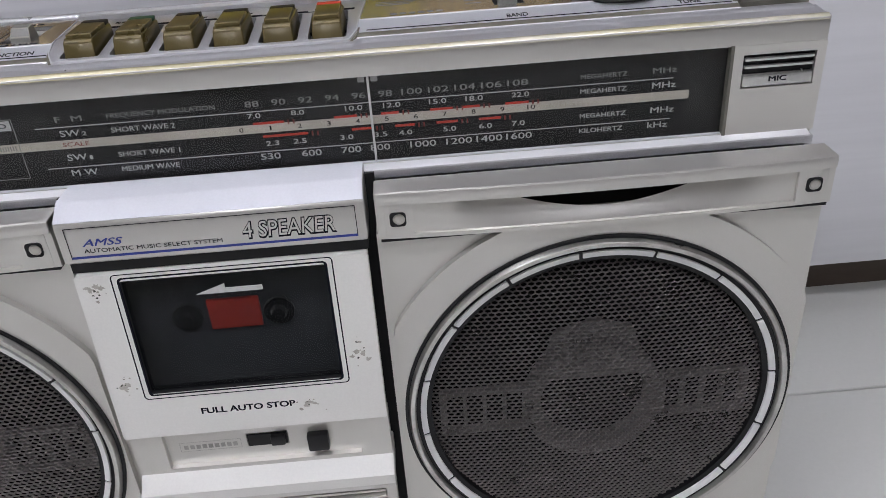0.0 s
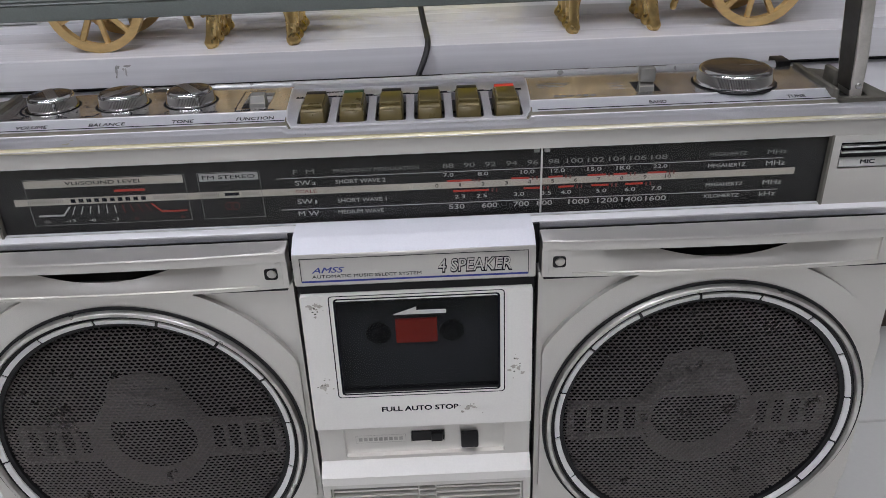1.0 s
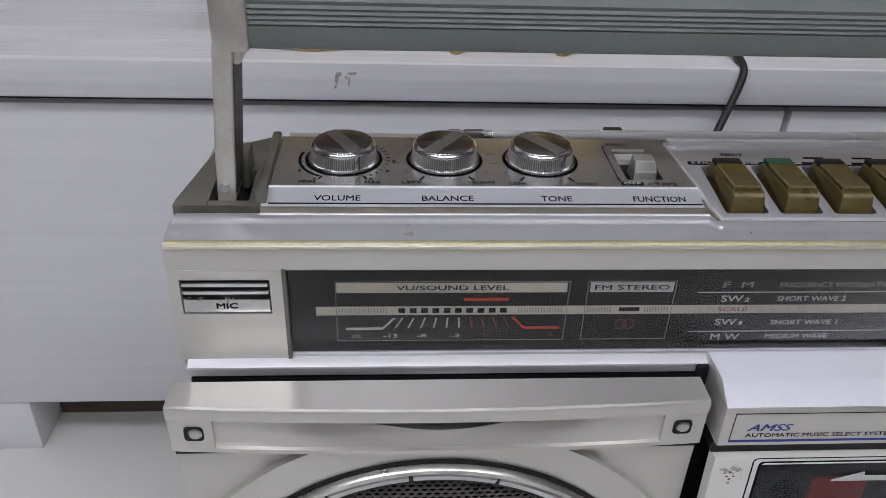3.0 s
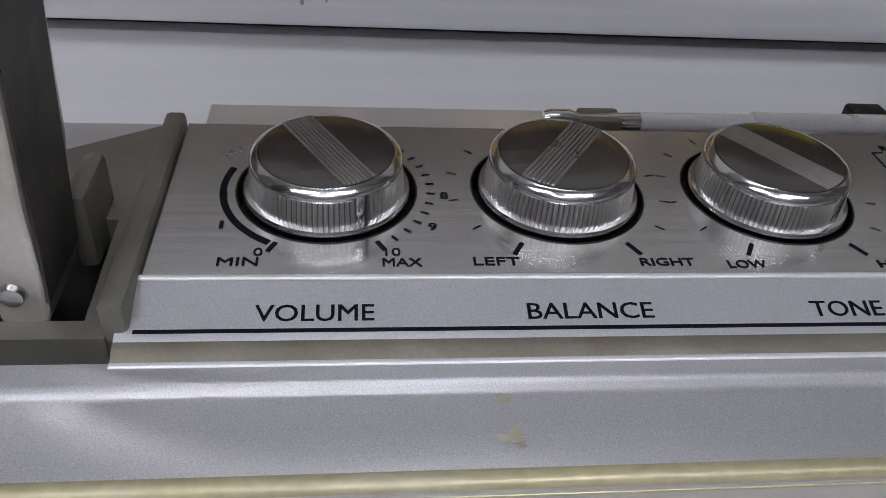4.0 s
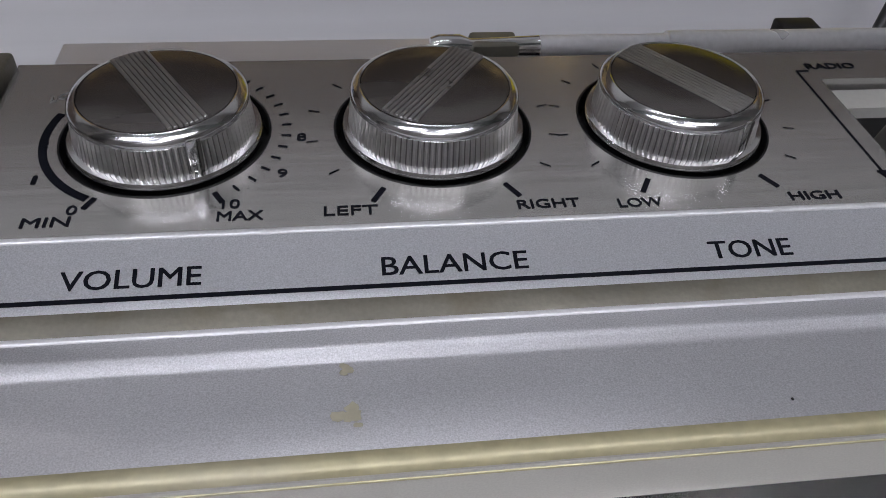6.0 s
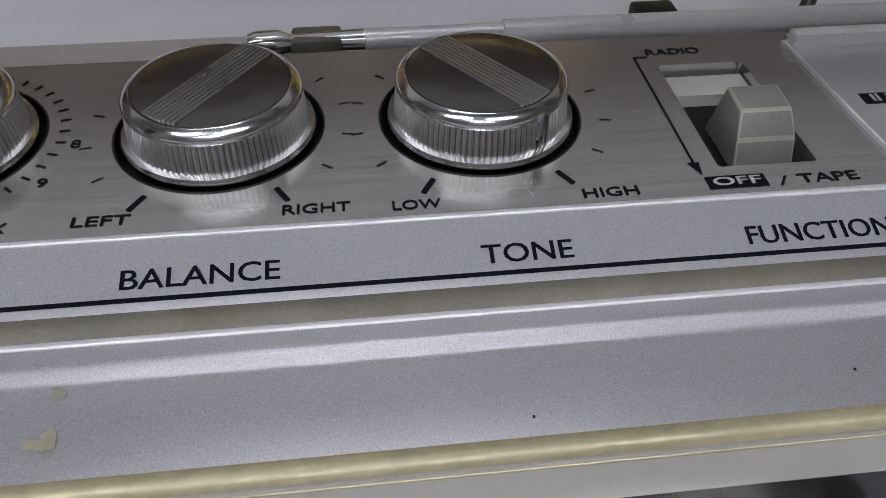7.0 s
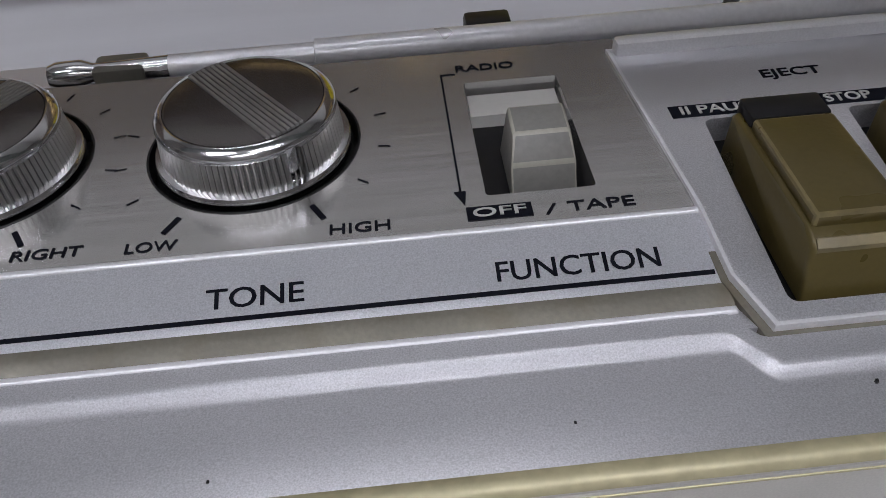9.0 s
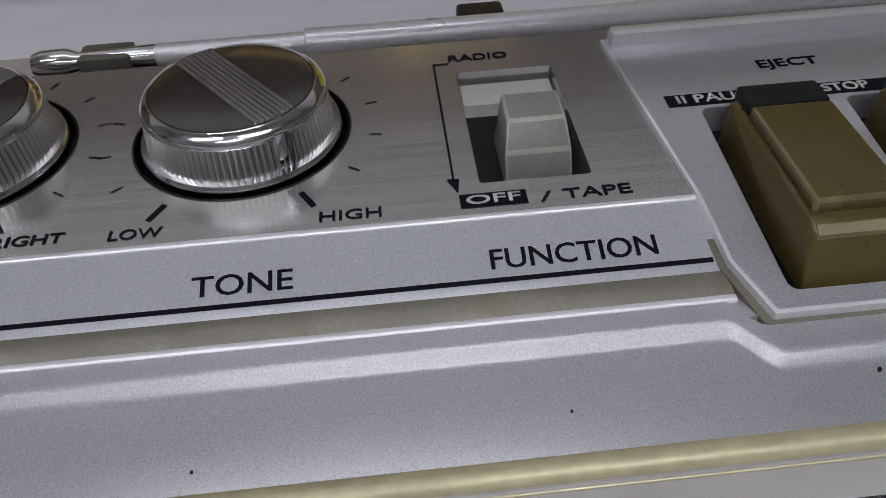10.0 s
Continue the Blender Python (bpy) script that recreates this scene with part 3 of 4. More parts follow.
lettering("LOUDNESS", -0.2285, 0.0680, 0.0105, 0.0016, M["print_dim"], radio, lambda u, v, w: (u, v + 0.62 * (u + 0.2285), TOP + w))
bars(-0.0987, 0.0366, 0.0087, 0.0027, M["ink"], radio, top, name="print_box")
lettering("OFF", -0.0979, 0.0371, 0.0070, 0.0017, M["print"], radio, lambda u, v, w: (u, v, TOP + 0.0002 + w))
bars(-0.0992, 0.0415, 0.0003, 0.0315, M["ink"], radio, top)
bars(-0.0992, 0.0727, 0.0025, 0.0003, M["ink"], radio, top)
bm = bmesh.new()
bm.faces.new([bm.verts.new(top(u, v, 0.0001)) for u, v in ((-0.1000, 0.0428), (-0.0983, 0.0428), (-0.0987, 0.0398))])
part("print_arrow", bm, M["ink"], radio, smooth=0)


def ticks(x, y, angles, r0, r1, w, mat):
    for a in angles:
        c, s = math.cos(radians(a)), math.sin(radians(a))
        bm = bmesh.new()
        bm.faces.new([bm.verts.new((x + r * c - t * w / 2 * s, y + r * s + t * w / 2 * c, TOP + 0.0001)) for r, t in ((r0, -1), (r1, -1), (r1, 1), (r0, 1))])
        part("scale_tick", bm, mat, radio, smooth=0)


for x, y in KNOBS[1:]:
    ticks(x, y, (240, 300), 0.0178, 0.0213, 0.0008, M["ink"])
    ticks(x, y, [-60 + 25 * i for i in range(1, 12)], 0.0186, 0.0204, 0.00025, M["ink"])
x, y = KNOBS[0]
ticks(x, y, (243, 299), 0.0172, 0.0198, 0.0008, M["ink"])
ticks(x, y, [-61 + 9.4 * i for i in range(1, 17)], 0.0174, 0.0189, 0.0004, M["ink"])
bm = bmesh.new()
for i in range(20):
    pts = []
    for a, r in ((i, 0.0172), (i + 1, 0.0172), (i + 1, 0.0184), (i, 0.0184)):
        t = radians(160 + 80 * a / 20)
        pts.append(bm.verts.new((x + r * math.cos(t), y + r * math.sin(t), TOP + 0.0001)))
    bm.faces.new(pts)
part("scale_arc", bm, M["ink"], radio, smooth=0)


# ---- turning knobs ----
def knob(x, y, r, z0, z1, cap_turn, ribs, notch, name):
    """Knurled chrome knob: flange, ribbed skirt, bright shoulder, inset satin cap with a ribbed bar."""
    k = part(name, lathe([(r * 1.00, z0 - 0.004), (r * 1.120, z0 - 0.0002), (r * 1.125, z0 + 0.0005), (r * 1.095, z0 + 0.0011), (r * 1.0, z0 + 0.0013), (r * 0.95, z0 + 0.0014)], 72, (x, y, 0)), M["chrome"], radio, "chrome knob with a knurled skirt")
    h0, h1 = z0 + 0.0011, z1 - (z1 - z0) * 0.24
    bm = bmesh.new()
    seg = ribs * 4
    rows = []
    for h, swell, d in ((h0, 1.035, 1), (h1 - 0.0003, 1.0, 1), (h1 + 0.0002, 0.990, 0.2)):
        row = []
        for i in range(seg):
            a = 2 * math.pi * i / seg
            rr = r * (swell + (0.0, 0.0, -0.034, -0.034)[i % 4] * d)
            row.append(bm.verts.new((x + rr * math.cos(a), y + rr * math.sin(a), h)))
        rows.append(row)
    for p, q in zip(rows, rows[1:]):
        for i in range(seg):
            # The floor of each groove takes the darker metal.
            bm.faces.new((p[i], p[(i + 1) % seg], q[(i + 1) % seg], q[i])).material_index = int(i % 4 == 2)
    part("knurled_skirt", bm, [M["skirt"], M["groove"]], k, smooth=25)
    part("shoulder", lathe([(r * 0.960, h1 - 0.0004), (r * 1.002, h1 - 0.0001), (r * 1.006, h1 + 0.0005), (r * 0.995, h1 + 0.0009), (r * 0.975, z1 - 0.0007), (r * 0.935, z1 - 0.0002), (r * 0.905, z1), (r * 0.885, z1 - 0.0001), (r * 0.875, z1 - 0.0004)], 72, (x, y, 0)), M["chrome"], k, "bright rounded shoulder")
    part("cap", lathe([(r * 0.884, z1 - 0.0006), (r * 0.872, z1 - 0.0001), (r * 0.84, z1 + 0.00005), (r * 0.5, z1 + 0.0002), (0.0, z1 + 0.0002)], 72, (x, y, 0)), M["cap"], k, "dark satin cap")
    if cap_turn is not None:
        for i in range(8):
            off = (i - 3.5) * r * 0.058
            ln = math.sqrt((r * 0.868) ** 2 - off * off)
            bm = box(-ln, ln, off - r * 0.024, off + r * 0.024, z1 - 0.0002, z1 + 0.00034, 0.0001, 1, m=Matrix.Translation((x, y, 0)) @ Matrix.Rotation(radians(cap_turn), 4, "Z"))
            part("cap_rib", bm, M["rib"], k, smooth=0)
    if notch:
        m = Matrix.Translation((x, y, 0)) @ Matrix.Rotation(radians(notch), 4, "Z")
        part("index_mark", box(r * 0.90, r * 1.022, -r * 0.060, r * 0.060, h0 + 0.0002, z1 - 0.0011, 0.0003, 2, m=m), M["chrome"], k)
        part("index_groove", box(r * 0.92, r * 1.026, r * 0.066, r * 0.100, h0 + 0.0002, z1 - 0.0015, m=m), M["inlay"], k, smooth=0)
    return k


for (x, y), t, nt in zip(KNOBS, (-60, 55, -54), (-64, 0, -58)):
    knob(x, y, 0.0130, TOP, 0.3200, t, 92, nt, "knob")
    part("collar", lathe([(HOLE, TOP - 0.003), (HOLE, TOP + 0.0001), (HOLE - 0.0003, TOP + 0.0001), (HOLE - 0.0005, TOP - 0.003)], 64, (x, y, 0), closed=True), M["black"], radio)
knob(*TUNE, 0.0205, TOP + 0.0006, 0.3215, None, 150, 0, "tuning_knob")
# Flat black ring on the plate paints the dark gap round the knob.
part("tuning_gap_ring", lathe([(0.0239, TOP - 0.0004), (0.0240, TOP + 0.0003), (0.0170, TOP + 0.0003), (0.0170, TOP - 0.0004)], 64, (*TUNE, 0), closed=True), M["black"], radio)


# ---- slide switches ----
def slide(x0, x1, y0, y1, name, label):
    bm = profile([(y0, 0.3085), (y0 + 0.0016, 0.3134), (y0 + 0.0040, 0.3171), (y1 - 0.0022, 0.3177), (y1, 0.3085)], x0, x1)
    for v in bm.verts:
        if v.co.z > 0.315:
            v.co.x += 0.0007 if v.co.x < (x0 + x1) / 2 else -0.0007
    bmesh.ops.bevel(bm, geom=bm.edges[:], offset=0.0004, segments=2, affect="EDGES", profile=0.5, material=1)
    sl = part(name, bm, [M["slider"], M["slider_edge"]], radio, label)
    return sl


slide(-0.0918, -0.0824, 0.0440, 0.0560, "function_switch", "grey ribless slide switch")
part("switch_mask", box(-0.0953, -0.0810, 0.0630, 0.0690, 0.3080, 0.3102), M["white"], radio, smooth=0)
slide(0.1335, 0.1425, 0.0460, 0.0540, "band_switch", "grey slide switch")
bm = box(0.1335, 0.1425, 0.0465, 0.0530, 0.3160, 0.3240, 0.0008)
part("band_lever", bm, M["slider"], radio)

# ---- piano keys in their surround ----
def SURR(o):
    """Outline of the key surround, with cut front corners."""
    f = 0.0178 - o
    right = [(0.0640 + o, f), (0.0672 + o, 0.0245), (0.0682 + o, 0.0345), (0.0706 + o, 0.0750 + o)]
    return [(-u, v) for u, v in right[::-1]] + right


KX = [-0.0600 + 0.0216 * i for i in range(6)]


def bed(lift):
    """Height of the surround: flat behind, tilted forward in front."""
    return lambda u, v, w: (u, v, lift - max(0.0, (0.0340 - v)) * 0.25 + w)


part("key_surround", slab(SURR(0.0), [rect(a - 0.0018, a + 0.0153, 0.0202, 0.0540, 0.0014) for a in KX], bed(0.3122), 0.0055), M["silver"], radio, "silver key surround", smooth=30)
part("surround_rim", slab(SURR(0.0006), [SURR(0.0001)], bed(0.3126), 0.0064), M["bright"], radio, smooth=30)
part("surround_skirt", slab(SURR(0.0015), [SURR(0.0002)], bed(0.3115), 0.0060), M["grime"], radio, "grimy olive edge under the key surround", smooth=30)
part("rear_rail", box(-0.0700, 0.0700, 0.0735, 0.0768, 0.3100, 0.3146, 0.0009), M["bright"], radio, "bright rail behind the keys")
for x0, x1 in ((-0.0704, -0.0640), (0.0640, 0.0704)):
    part("brow_bed", box(x0, x1, 0.0180, 0.0236, 0.3040, 0.30735), M["silver"], radio, smooth=0)
part("key_well", box(-0.0690, 0.0690, 0.0195, 0.0620, 0.3060, 0.3066), M["black"], radio, smooth=0)
KS = lambda u, v, w: (u, v, 0.3122 + w)
bars(-0.0660, 0.0548, 0.1320, 0.0030, M["ink"], radio, KS, name="print_band")
lettering("II PAUSE", -0.0645, 0.0553, 0.0120, 0.0020, M["print"], radio, lambda u, v, w: (u, v, 0.3124 + w))
lettering("STOP", -0.0425, 0.0553, 0.0070, 0.0020, M["print"], radio, lambda u, v, w: (u, v, 0.3124 + w))
lettering("EJECT", -0.0490, 0.0635, 0.0095, 0.0022, M["ink"], radio, KS)
for i in range(2, 6):
    bars(KX[i] + 0.0030, 0.0612, 0.0090, 0.0014, M["ink"], radio, KS)
    bars(KX[i] - 0.0040, 0.0557, 0.0040, 0.0014, M["print"], radio, lambda u, v, w: (u, v, 0.3124 + w))
for i, a in enumerate(KX):
    bm = profile([(0.0505, 0.3068), (0.0505, 0.3152), (0.0495, 0.3160), (0.0262, 0.3158), (0.0240, 0.3154), (0.0230, 0.3146), (0.0212, 0.3068)], a, a + 0.0140, bevel=0.0007)
    for v in bm.verts:
        v.co.x += (a + 0.007 - v.co.x) * 0.10 * (v.co.z - 0.3068) / 0.010
    ky = part("key", bm, M["key"], radio, "worn olive-brown piano key" if i != 4 else "olive-brown piano key with worn yellow corner")
    part("key_tag", box(a + 0.0014, a + 0.0126, 0.0458, 0.0509, 0.3145, 0.3176, 0.0004), M["green"] if i == 1 else M["red"] if i == 5 else M["black"], ky, ("black", "green", "black", "black", "black", "red")[i] + " key tag")
    bm = box(a + 0.0014, a + 0.0126, 0.0256, 0.0457, 0.3150, 0.3176)
    bmesh.ops.bevel(bm, geom=bm.edges[:], offset=0.0005, segments=2, affect="EDGES", profile=0.5, material=1)
    part("key_ridge", bm, [M["key"], M["key_edge"]], ky, "raised ridge with worn edges")
    part("worn_edge", profile([(0.0228, 0.3140), (0.0228, 0.3147), (0.0238, 0.3155), (0.0243, 0.3153), (0.0236, 0.3142)], a + 0.0012, a + 0.0128), M["key_edge"], ky, "pale worn front edge", smooth=50)
# faint type print beside the keys
for i, (u, w) in enumerate(((0.0760, 0.0200), (0.0760, 0.0180), (0.0760, 0.0160))):
    bars(u, 0.0640 - 0.0030 * i, w, 0.0008, M["print_dim"], radio, top)
for i in range(6):
    bars(0.0830 + 0.0042 * i, 0.0390, 0.0030, 0.0024, M["bracket"], radio, top)
for i in range(3):
    bars(0.1180, 0.0600 - 0.0055 * i, 0.0075, 0.0008, M["bracket"], radio, top)

# ---- end caps with the handle ----
for s in (-1, 1):
    cap = part("end_cap", slab([(s * u, v) for u, v in ((0.2400, 0.0255), (HW - 0.0008, 0.0255), (HW - 0.0012, 0.0300), (0.2625, 0.0690), (0.2400, 0.0810))][::s],
                               [[(s * u, v) for u, v in ((0.2435, 0.0290), (0.2585, 0.0290), (0.2585, 0.0520), (0.2435, 0.0520))][::s]],
                               lambda u, v, w: (u, v, 0.3085 + 0.05 * (v - 0.0255) + w), 0.0075), M["olive"], radio, "worn olive-grey end cap with a handle slot", smooth=30)
    part("ridge", box(*sorted((s * 0.2366, s * 0.2404)), 0.0258, 0.0810, 0.3040, 0.3142, 0.0009), M["olive"], cap)
    part("lug", box(*sorted((s * 0.2455, s * 0.2490)), 0.0450, 0.0590, 0.3050, 0.3190, 0.0012), M["olive"], cap)
    part("slot_floor", box(*sorted((s * 0.2425, s * 0.2600)), 0.0275, 0.0540, 0.3000, 0.3030), M["black"], cap, smooth=0)
bm = bmesh.new()
trail = [(-0.2588, 0.0256), (-0.2584, 0.0272), (-0.2590, 0.0280), (-0.2576, 0.0292)]
for (u0, v0), (u1, v1) in zip(trail, trail[1:]):
    bm.faces.new([bm.verts.new((u + d, v, 0.3087 + 0.05 * (v - 0.0255))) for u, v, d in ((u0, v0, -0.0002), (u0, v0, 0.0002), (u1, v1, 0.0002), (u1, v1, -0.0002))])
part("crack", bm, M["black"], [o for o in radio.children if o.name.startswith("end_cap")][0], "crack through the end cap", smooth=0)
handle = part("carry_handle", profile([(0.0285, 0.3680), (0.0278, 0.3700), (0.0278, 0.3752), (0.0286, 0.3756), (0.0278, 0.3762), (0.0286, 0.3772), (0.0278, 0.3780), (0.0286, 0.3790), (0.0278, 0.3798), (0.0286, 0.3808),
                                       (0.0278, 0.3816), (0.0286, 0.3826), (0.0280, 0.3840), (0.0300, 0.3872), (0.0340, 0.3885), (0.0440, 0.3885), (0.0465, 0.3870), (0.0472, 0.3840), (0.0472, 0.3690), (0.0460, 0.3672), (0.0300, 0.3672)],
                                      -0.2385, 0.2385), M["grip"], radio, "grey-green ribbed carrying handle", smooth=25)
for s in (-1, 1):
    br = part("bracket", profile([(0.0270, 0.3668), (0.0270, 0.3850), (0.0295, 0.3890), (0.0335, 0.3902), (0.0450, 0.3902), (0.0480, 0.3880), (0.0482, 0.3668)], *sorted((s * 0.2375, s * 0.2500)), bevel=0.0012), M["satin"], handle, "worn satin metal handle bracket")
    pts = [(0.0290, 0.3080), (0.0275, 0.3300), (0.0272, 0.3700), (0.0480, 0.3700), (0.0470, 0.3300), (0.0440, 0.3080)]
    bm = profile(pts, *sorted((s * 0.2432, s * 0.2502)), bevel=0.0010)
    for v in bm.verts:
        v.co.x += s * 0.0050 * (0.3700 - v.co.z) / 0.062
    part("arm", bm, M["satin"], br)
    bm = profile([(0.0292, 0.3120), (0.0288, 0.3640), (0.0462, 0.3640), (0.0440, 0.3120)], *sorted((s * 0.2428, s * 0.2434)))
    for v in bm.verts:
        v.co.x += s * 0.0050 * (0.3700 - v.co.z) / 0.062
    part("arm_inlay", bm, M["inlay"], br, smooth=0)
    part("fillet", profile([(0.0285, 0.3668), (0.0285, 0.3620), (0.0465, 0.3620), (0.0465, 0.3668)], *sorted((s * 0.2405, s * 0.2445)), bevel=0.0016), M["satin"], br)
    part("top_cap", profile([(0.0292, 0.3888), (0.0330, 0.3906), (0.0452, 0.3906), (0.0452, 0.3898), (0.0335, 0.3898)], *sorted((s * 0.2385, s * 0.2492))), M["chrome"], br, "bright chrome cap of the bracket", smooth=0)
    part("rivet", lathe([(0.0, 0.0016), (0.0016, 0.0014), (0.0020, 0.0)], 16, (s * 0.2516, 0.0288, 0.3145), "y"), M["worn_chrome"], br)

# ---- folded aerial along the back ----
part("rear_shelf", box(-0.2360, 0.2360, 0.0815, 0.1030, 0.2990, 0.3035), M["silver"], radio)
rod = part("aerial", lathe([(0.0, -0.1455), (0.0021, -0.1450), (0.0021, -0.1200), (0.0026, -0.1198), (0.0026, 0.02), (0.0030, 0.0202), (0.0030, 0.16), (0.0033, 0.1602), (0.0033, 0.228), (0.0, 0.2285)], 20, (0, 0.0850, 0.3112), "x"), M["aerial"], radio, "folded chrome telescopic aerial")
part("tip", lathe([(0.0, -0.1660), (0.0020, -0.1655), (0.0025, -0.1640), (0.0025, -0.1600), (0.0017, -0.1580), (0.0021, -0.1450), (0.0, -0.1448)], 20, (0, 0.0850, 0.3112), "x"), M["chrome"], rod)
part("clip", box(-0.1580, -0.1490, 0.0825, 0.0885, 0.3030, 0.3128, 0.0008), M["olive"], radio, "olive plastic aerial clip")
part("clip", box(-0.0930, -0.0845, 0.0900, 0.0960, 0.3030, 0.3112, 0.0008), M["black"], radio, "black plastic aerial clip")
part("pivot", box(0.2270, 0.2360, 0.0810, 0.0950, 0.3030, 0.3150, 0.0010), M["black"], radio)

# ---- lower housing ----
part("lower_housing", box(-HW + 0.002, HW - 0.002, 0.0080, 0.1030, 0.0060, 0.2505, 0.003), M["silver"], radio)
for s in (-1, 1):
    for y in (0.02, 0.085):
        part("foot", lathe([(0.009, 0.0), (0.010, 0.001), (0.010, 0.0062)], 20, (s * 0.24, y, 0)), M["black"], radio)

CZ, CX = 0.1228, 0.1712


def clipped(r, half, ztop, zlow, k=120):
    """A circle cut off by the panel's sides, top and bottom, about the speaker's middle."""
    pts = []
    for i in range(k):
        a = 2 * math.pi * i / k
        pts.append((min(max(r * math.cos(a), -half), half), min(max(r * math.sin(a), zlow), ztop)))
    return pts


def mesh_grille(cx, name, parent):
    """Expanded metal: staggered six-sided openings with thickness, slightly domed."""
    bm = bmesh.new()
    px, pz, rad = 0.00350, 0.00222, 0.0862
    cache = {}

    def vert(x, z, depth):
        key = (round(x * 2e5), round(z * 2e5), depth)
        if key not in cache:
            rr = (x * x + z * z) / rad ** 2
            y = -0.0170 - 0.0035 * (1 - min(rr, 1)) + depth
            cache[key] = bm.verts.new((cx + x, y, CZ + z))
        return cache[key]

    rows = int(rad / pz) + 1
    for j in range(-rows, rows + 1):
        for i in range(-30, 31):
            x, z = (i + 0.5 * (j % 2)) * px, j * pz
            if x * x + z * z > (rad - 0.001) ** 2:
                continue
            hexo = [(x, z + pz * 0.667), (x + px / 2, z + pz * 0.333), (x + px / 2, z - pz * 0.333), (x, z - pz * 0.667), (x - px / 2, z - pz * 0.333), (x - px / 2, z + pz * 0.333)]
            f = 0.83
            hexi = [(x + (a - x) * f, z + (b - z) * f) for a, b in hexo]
            for k in range(6):
                m = (k + 1) % 6
                bm.faces.new((vert(*hexo[k], -0.0005), vert(*hexo[m], -0.0005), vert(*hexi[m], 0.0002), vert(*hexi[k], 0.0002)))
                bm.faces.new((vert(*hexi[k], 0.0002), vert(*hexi[m], 0.0002), vert(*hexi[m], 0.0008), vert(*hexi[k], 0.0008)))
    me = bpy.data.meshes.new(name)
    bm.to_mesh(me)
    bm.free()
    me.materials.append(M["grille"])
    ob = new(name, me)
    ob.parent = parent
    return tagged(ob, "dark expanded metal grille")


for s in (-1, 1):
    cx = s * CX
    P = lambda u, v, w, cx=cx: (cx + u, -0.0165 - w, CZ + v)
    panel = part("speaker_panel", slab(rect(*sorted((-s * 0.1027, s * 0.1004)), -0.1160, 0.1066), [ring_points(0, 0, 0.0935, 96)], P, 0.020), M["panel"], radio, "warm silver speaker panel", smooth=30)
    PB = lambda u, v, w, cx=cx: (cx + u, -0.0202 - w, CZ + v)
    part("raised_surround", slab(clipped(0.1140, 0.0998, 0.1052, -0.1130), [ring_points(0, 0, 0.0984, 96)], PB, 0.0038), M["panel"], panel, smooth=20)
    part("outer_ring", lathe([(0.0970, 0.016), (0.0967, 0.0226), (0.0958, 0.0238), (0.0938, 0.0238), (0.0931, 0.0222), (0.0931, 0.010), (0.0970, 0.010)], 96, (cx, 0, CZ), "y", closed=True), M["ring"], panel, "worn bright speaker ring")
    part("dark_ring", lathe([(0.0932, 0.012), (0.0932, 0.0210), (0.0852, 0.0196), (0.0852, 0.010)], 96, (cx, 0, CZ), "y", closed=True), M["black"], panel)
    # Thin black ring draws the shadow line round the outer ring.
    part("ring_shadow", lathe([(0.0969, 0.015), (0.0969, 0.0212), (0.0986, 0.0212), (0.0986, 0.015)], 96, (cx, 0, CZ), "y", closed=True), M["black"], panel)
    for k in range(16):
        a0, a1 = radians(97 + 22.5 * k + 0.6), radians(97 + 22.5 * (k + 1) - 0.6)
        bm = bmesh.new()
        rows = []
        for i in range(9):
            a = a0 + (a1 - a0) * i / 8
            rows.append([bm.verts.new((cx + r * math.cos(a), y, CZ + r * math.sin(a))) for r, y in ((0.0909, -0.0185), (0.0908, -0.0221), (0.0878, -0.0212), (0.0877, -0.0172))])
        for p, q in zip(rows, rows[1:]):
            for i in range(4):
                bm.faces.new((p[i], p[(i + 1) % 4], q[(i + 1) % 4], q[i]))
        bm.faces.new(rows[0]), bm.faces.new(rows[-1][::-1])
        part("ring_segment", bm, M["paper"], panel)
    mesh_grille(cx, "grille", panel)
    cone = part("cone", lathe([(0.0915, 0.0045), (0.082, 0.0055), (0.076, 0.0020), (0.040, -0.020), (0.0, -0.022)], 64, (cx, 0, CZ), "y"), M["cone"], panel, "black paper loudspeaker cone")
    br = part("tweeter_bridge", lathe([(0.0365, 0.004), (0.0360, 0.0142), (0.0325, 0.0156), (0.0290, 0.0140), (0.0270, 0.004)], 48, (cx, 0, CZ - 0.006), "y", closed=True), M["bracket"], panel, "grey tweeter bridge across the cone")
    part("tweeter_cone", lathe([(0.0275, 0.0060), (0.012, -0.002), (0.008, 0.001), (0.0, 0.003)], 40, (cx, 0, CZ - 0.006), "y"), M["cone"], br)
    for t in (-1, 1):
        hs = [rect(a, a + 0.0086, -0.0112, 0.0112, 0.001) for a in (0.0030, 0.0134, 0.0238, 0.0342)]
        A = lambda u, v, w, cx=cx, t=t: (cx + t * (0.0345 + u), -0.0135 - w, CZ - 0.006 + v)
        part("bridge_arm", slab(rect(0.0, 0.0465, -0.0140, 0.0140, 0.002), hs, A, 0.004), M["bracket"], br, smooth=0)
    part("bridge_arm", slab([(-0.030, 0.012), (0.030, 0.012), (0.020, 0.042), (0.0, 0.048), (-0.020, 0.042)], [], lambda u, v, w, cx=cx: (cx + u, -0.0070 - w, CZ - 0.006 + v), 0.003), M["bracket"], br, smooth=0)

    # trim bar with a scooped finger recess
    x0, x1 = sorted((s * 0.0695, s * HW))
    trim = part("trim_bar", bow(slab(rect(x0, x1, 0.2292, 0.2515), [rect(x0 + 0.0165, x1 - 0.0165, 0.2312, 0.2458)], front(-0.0215), 0.010), x0, x1, 0.0035), M["panel"], radio, "warm silver trim bar with a scooped recess", smooth=20)
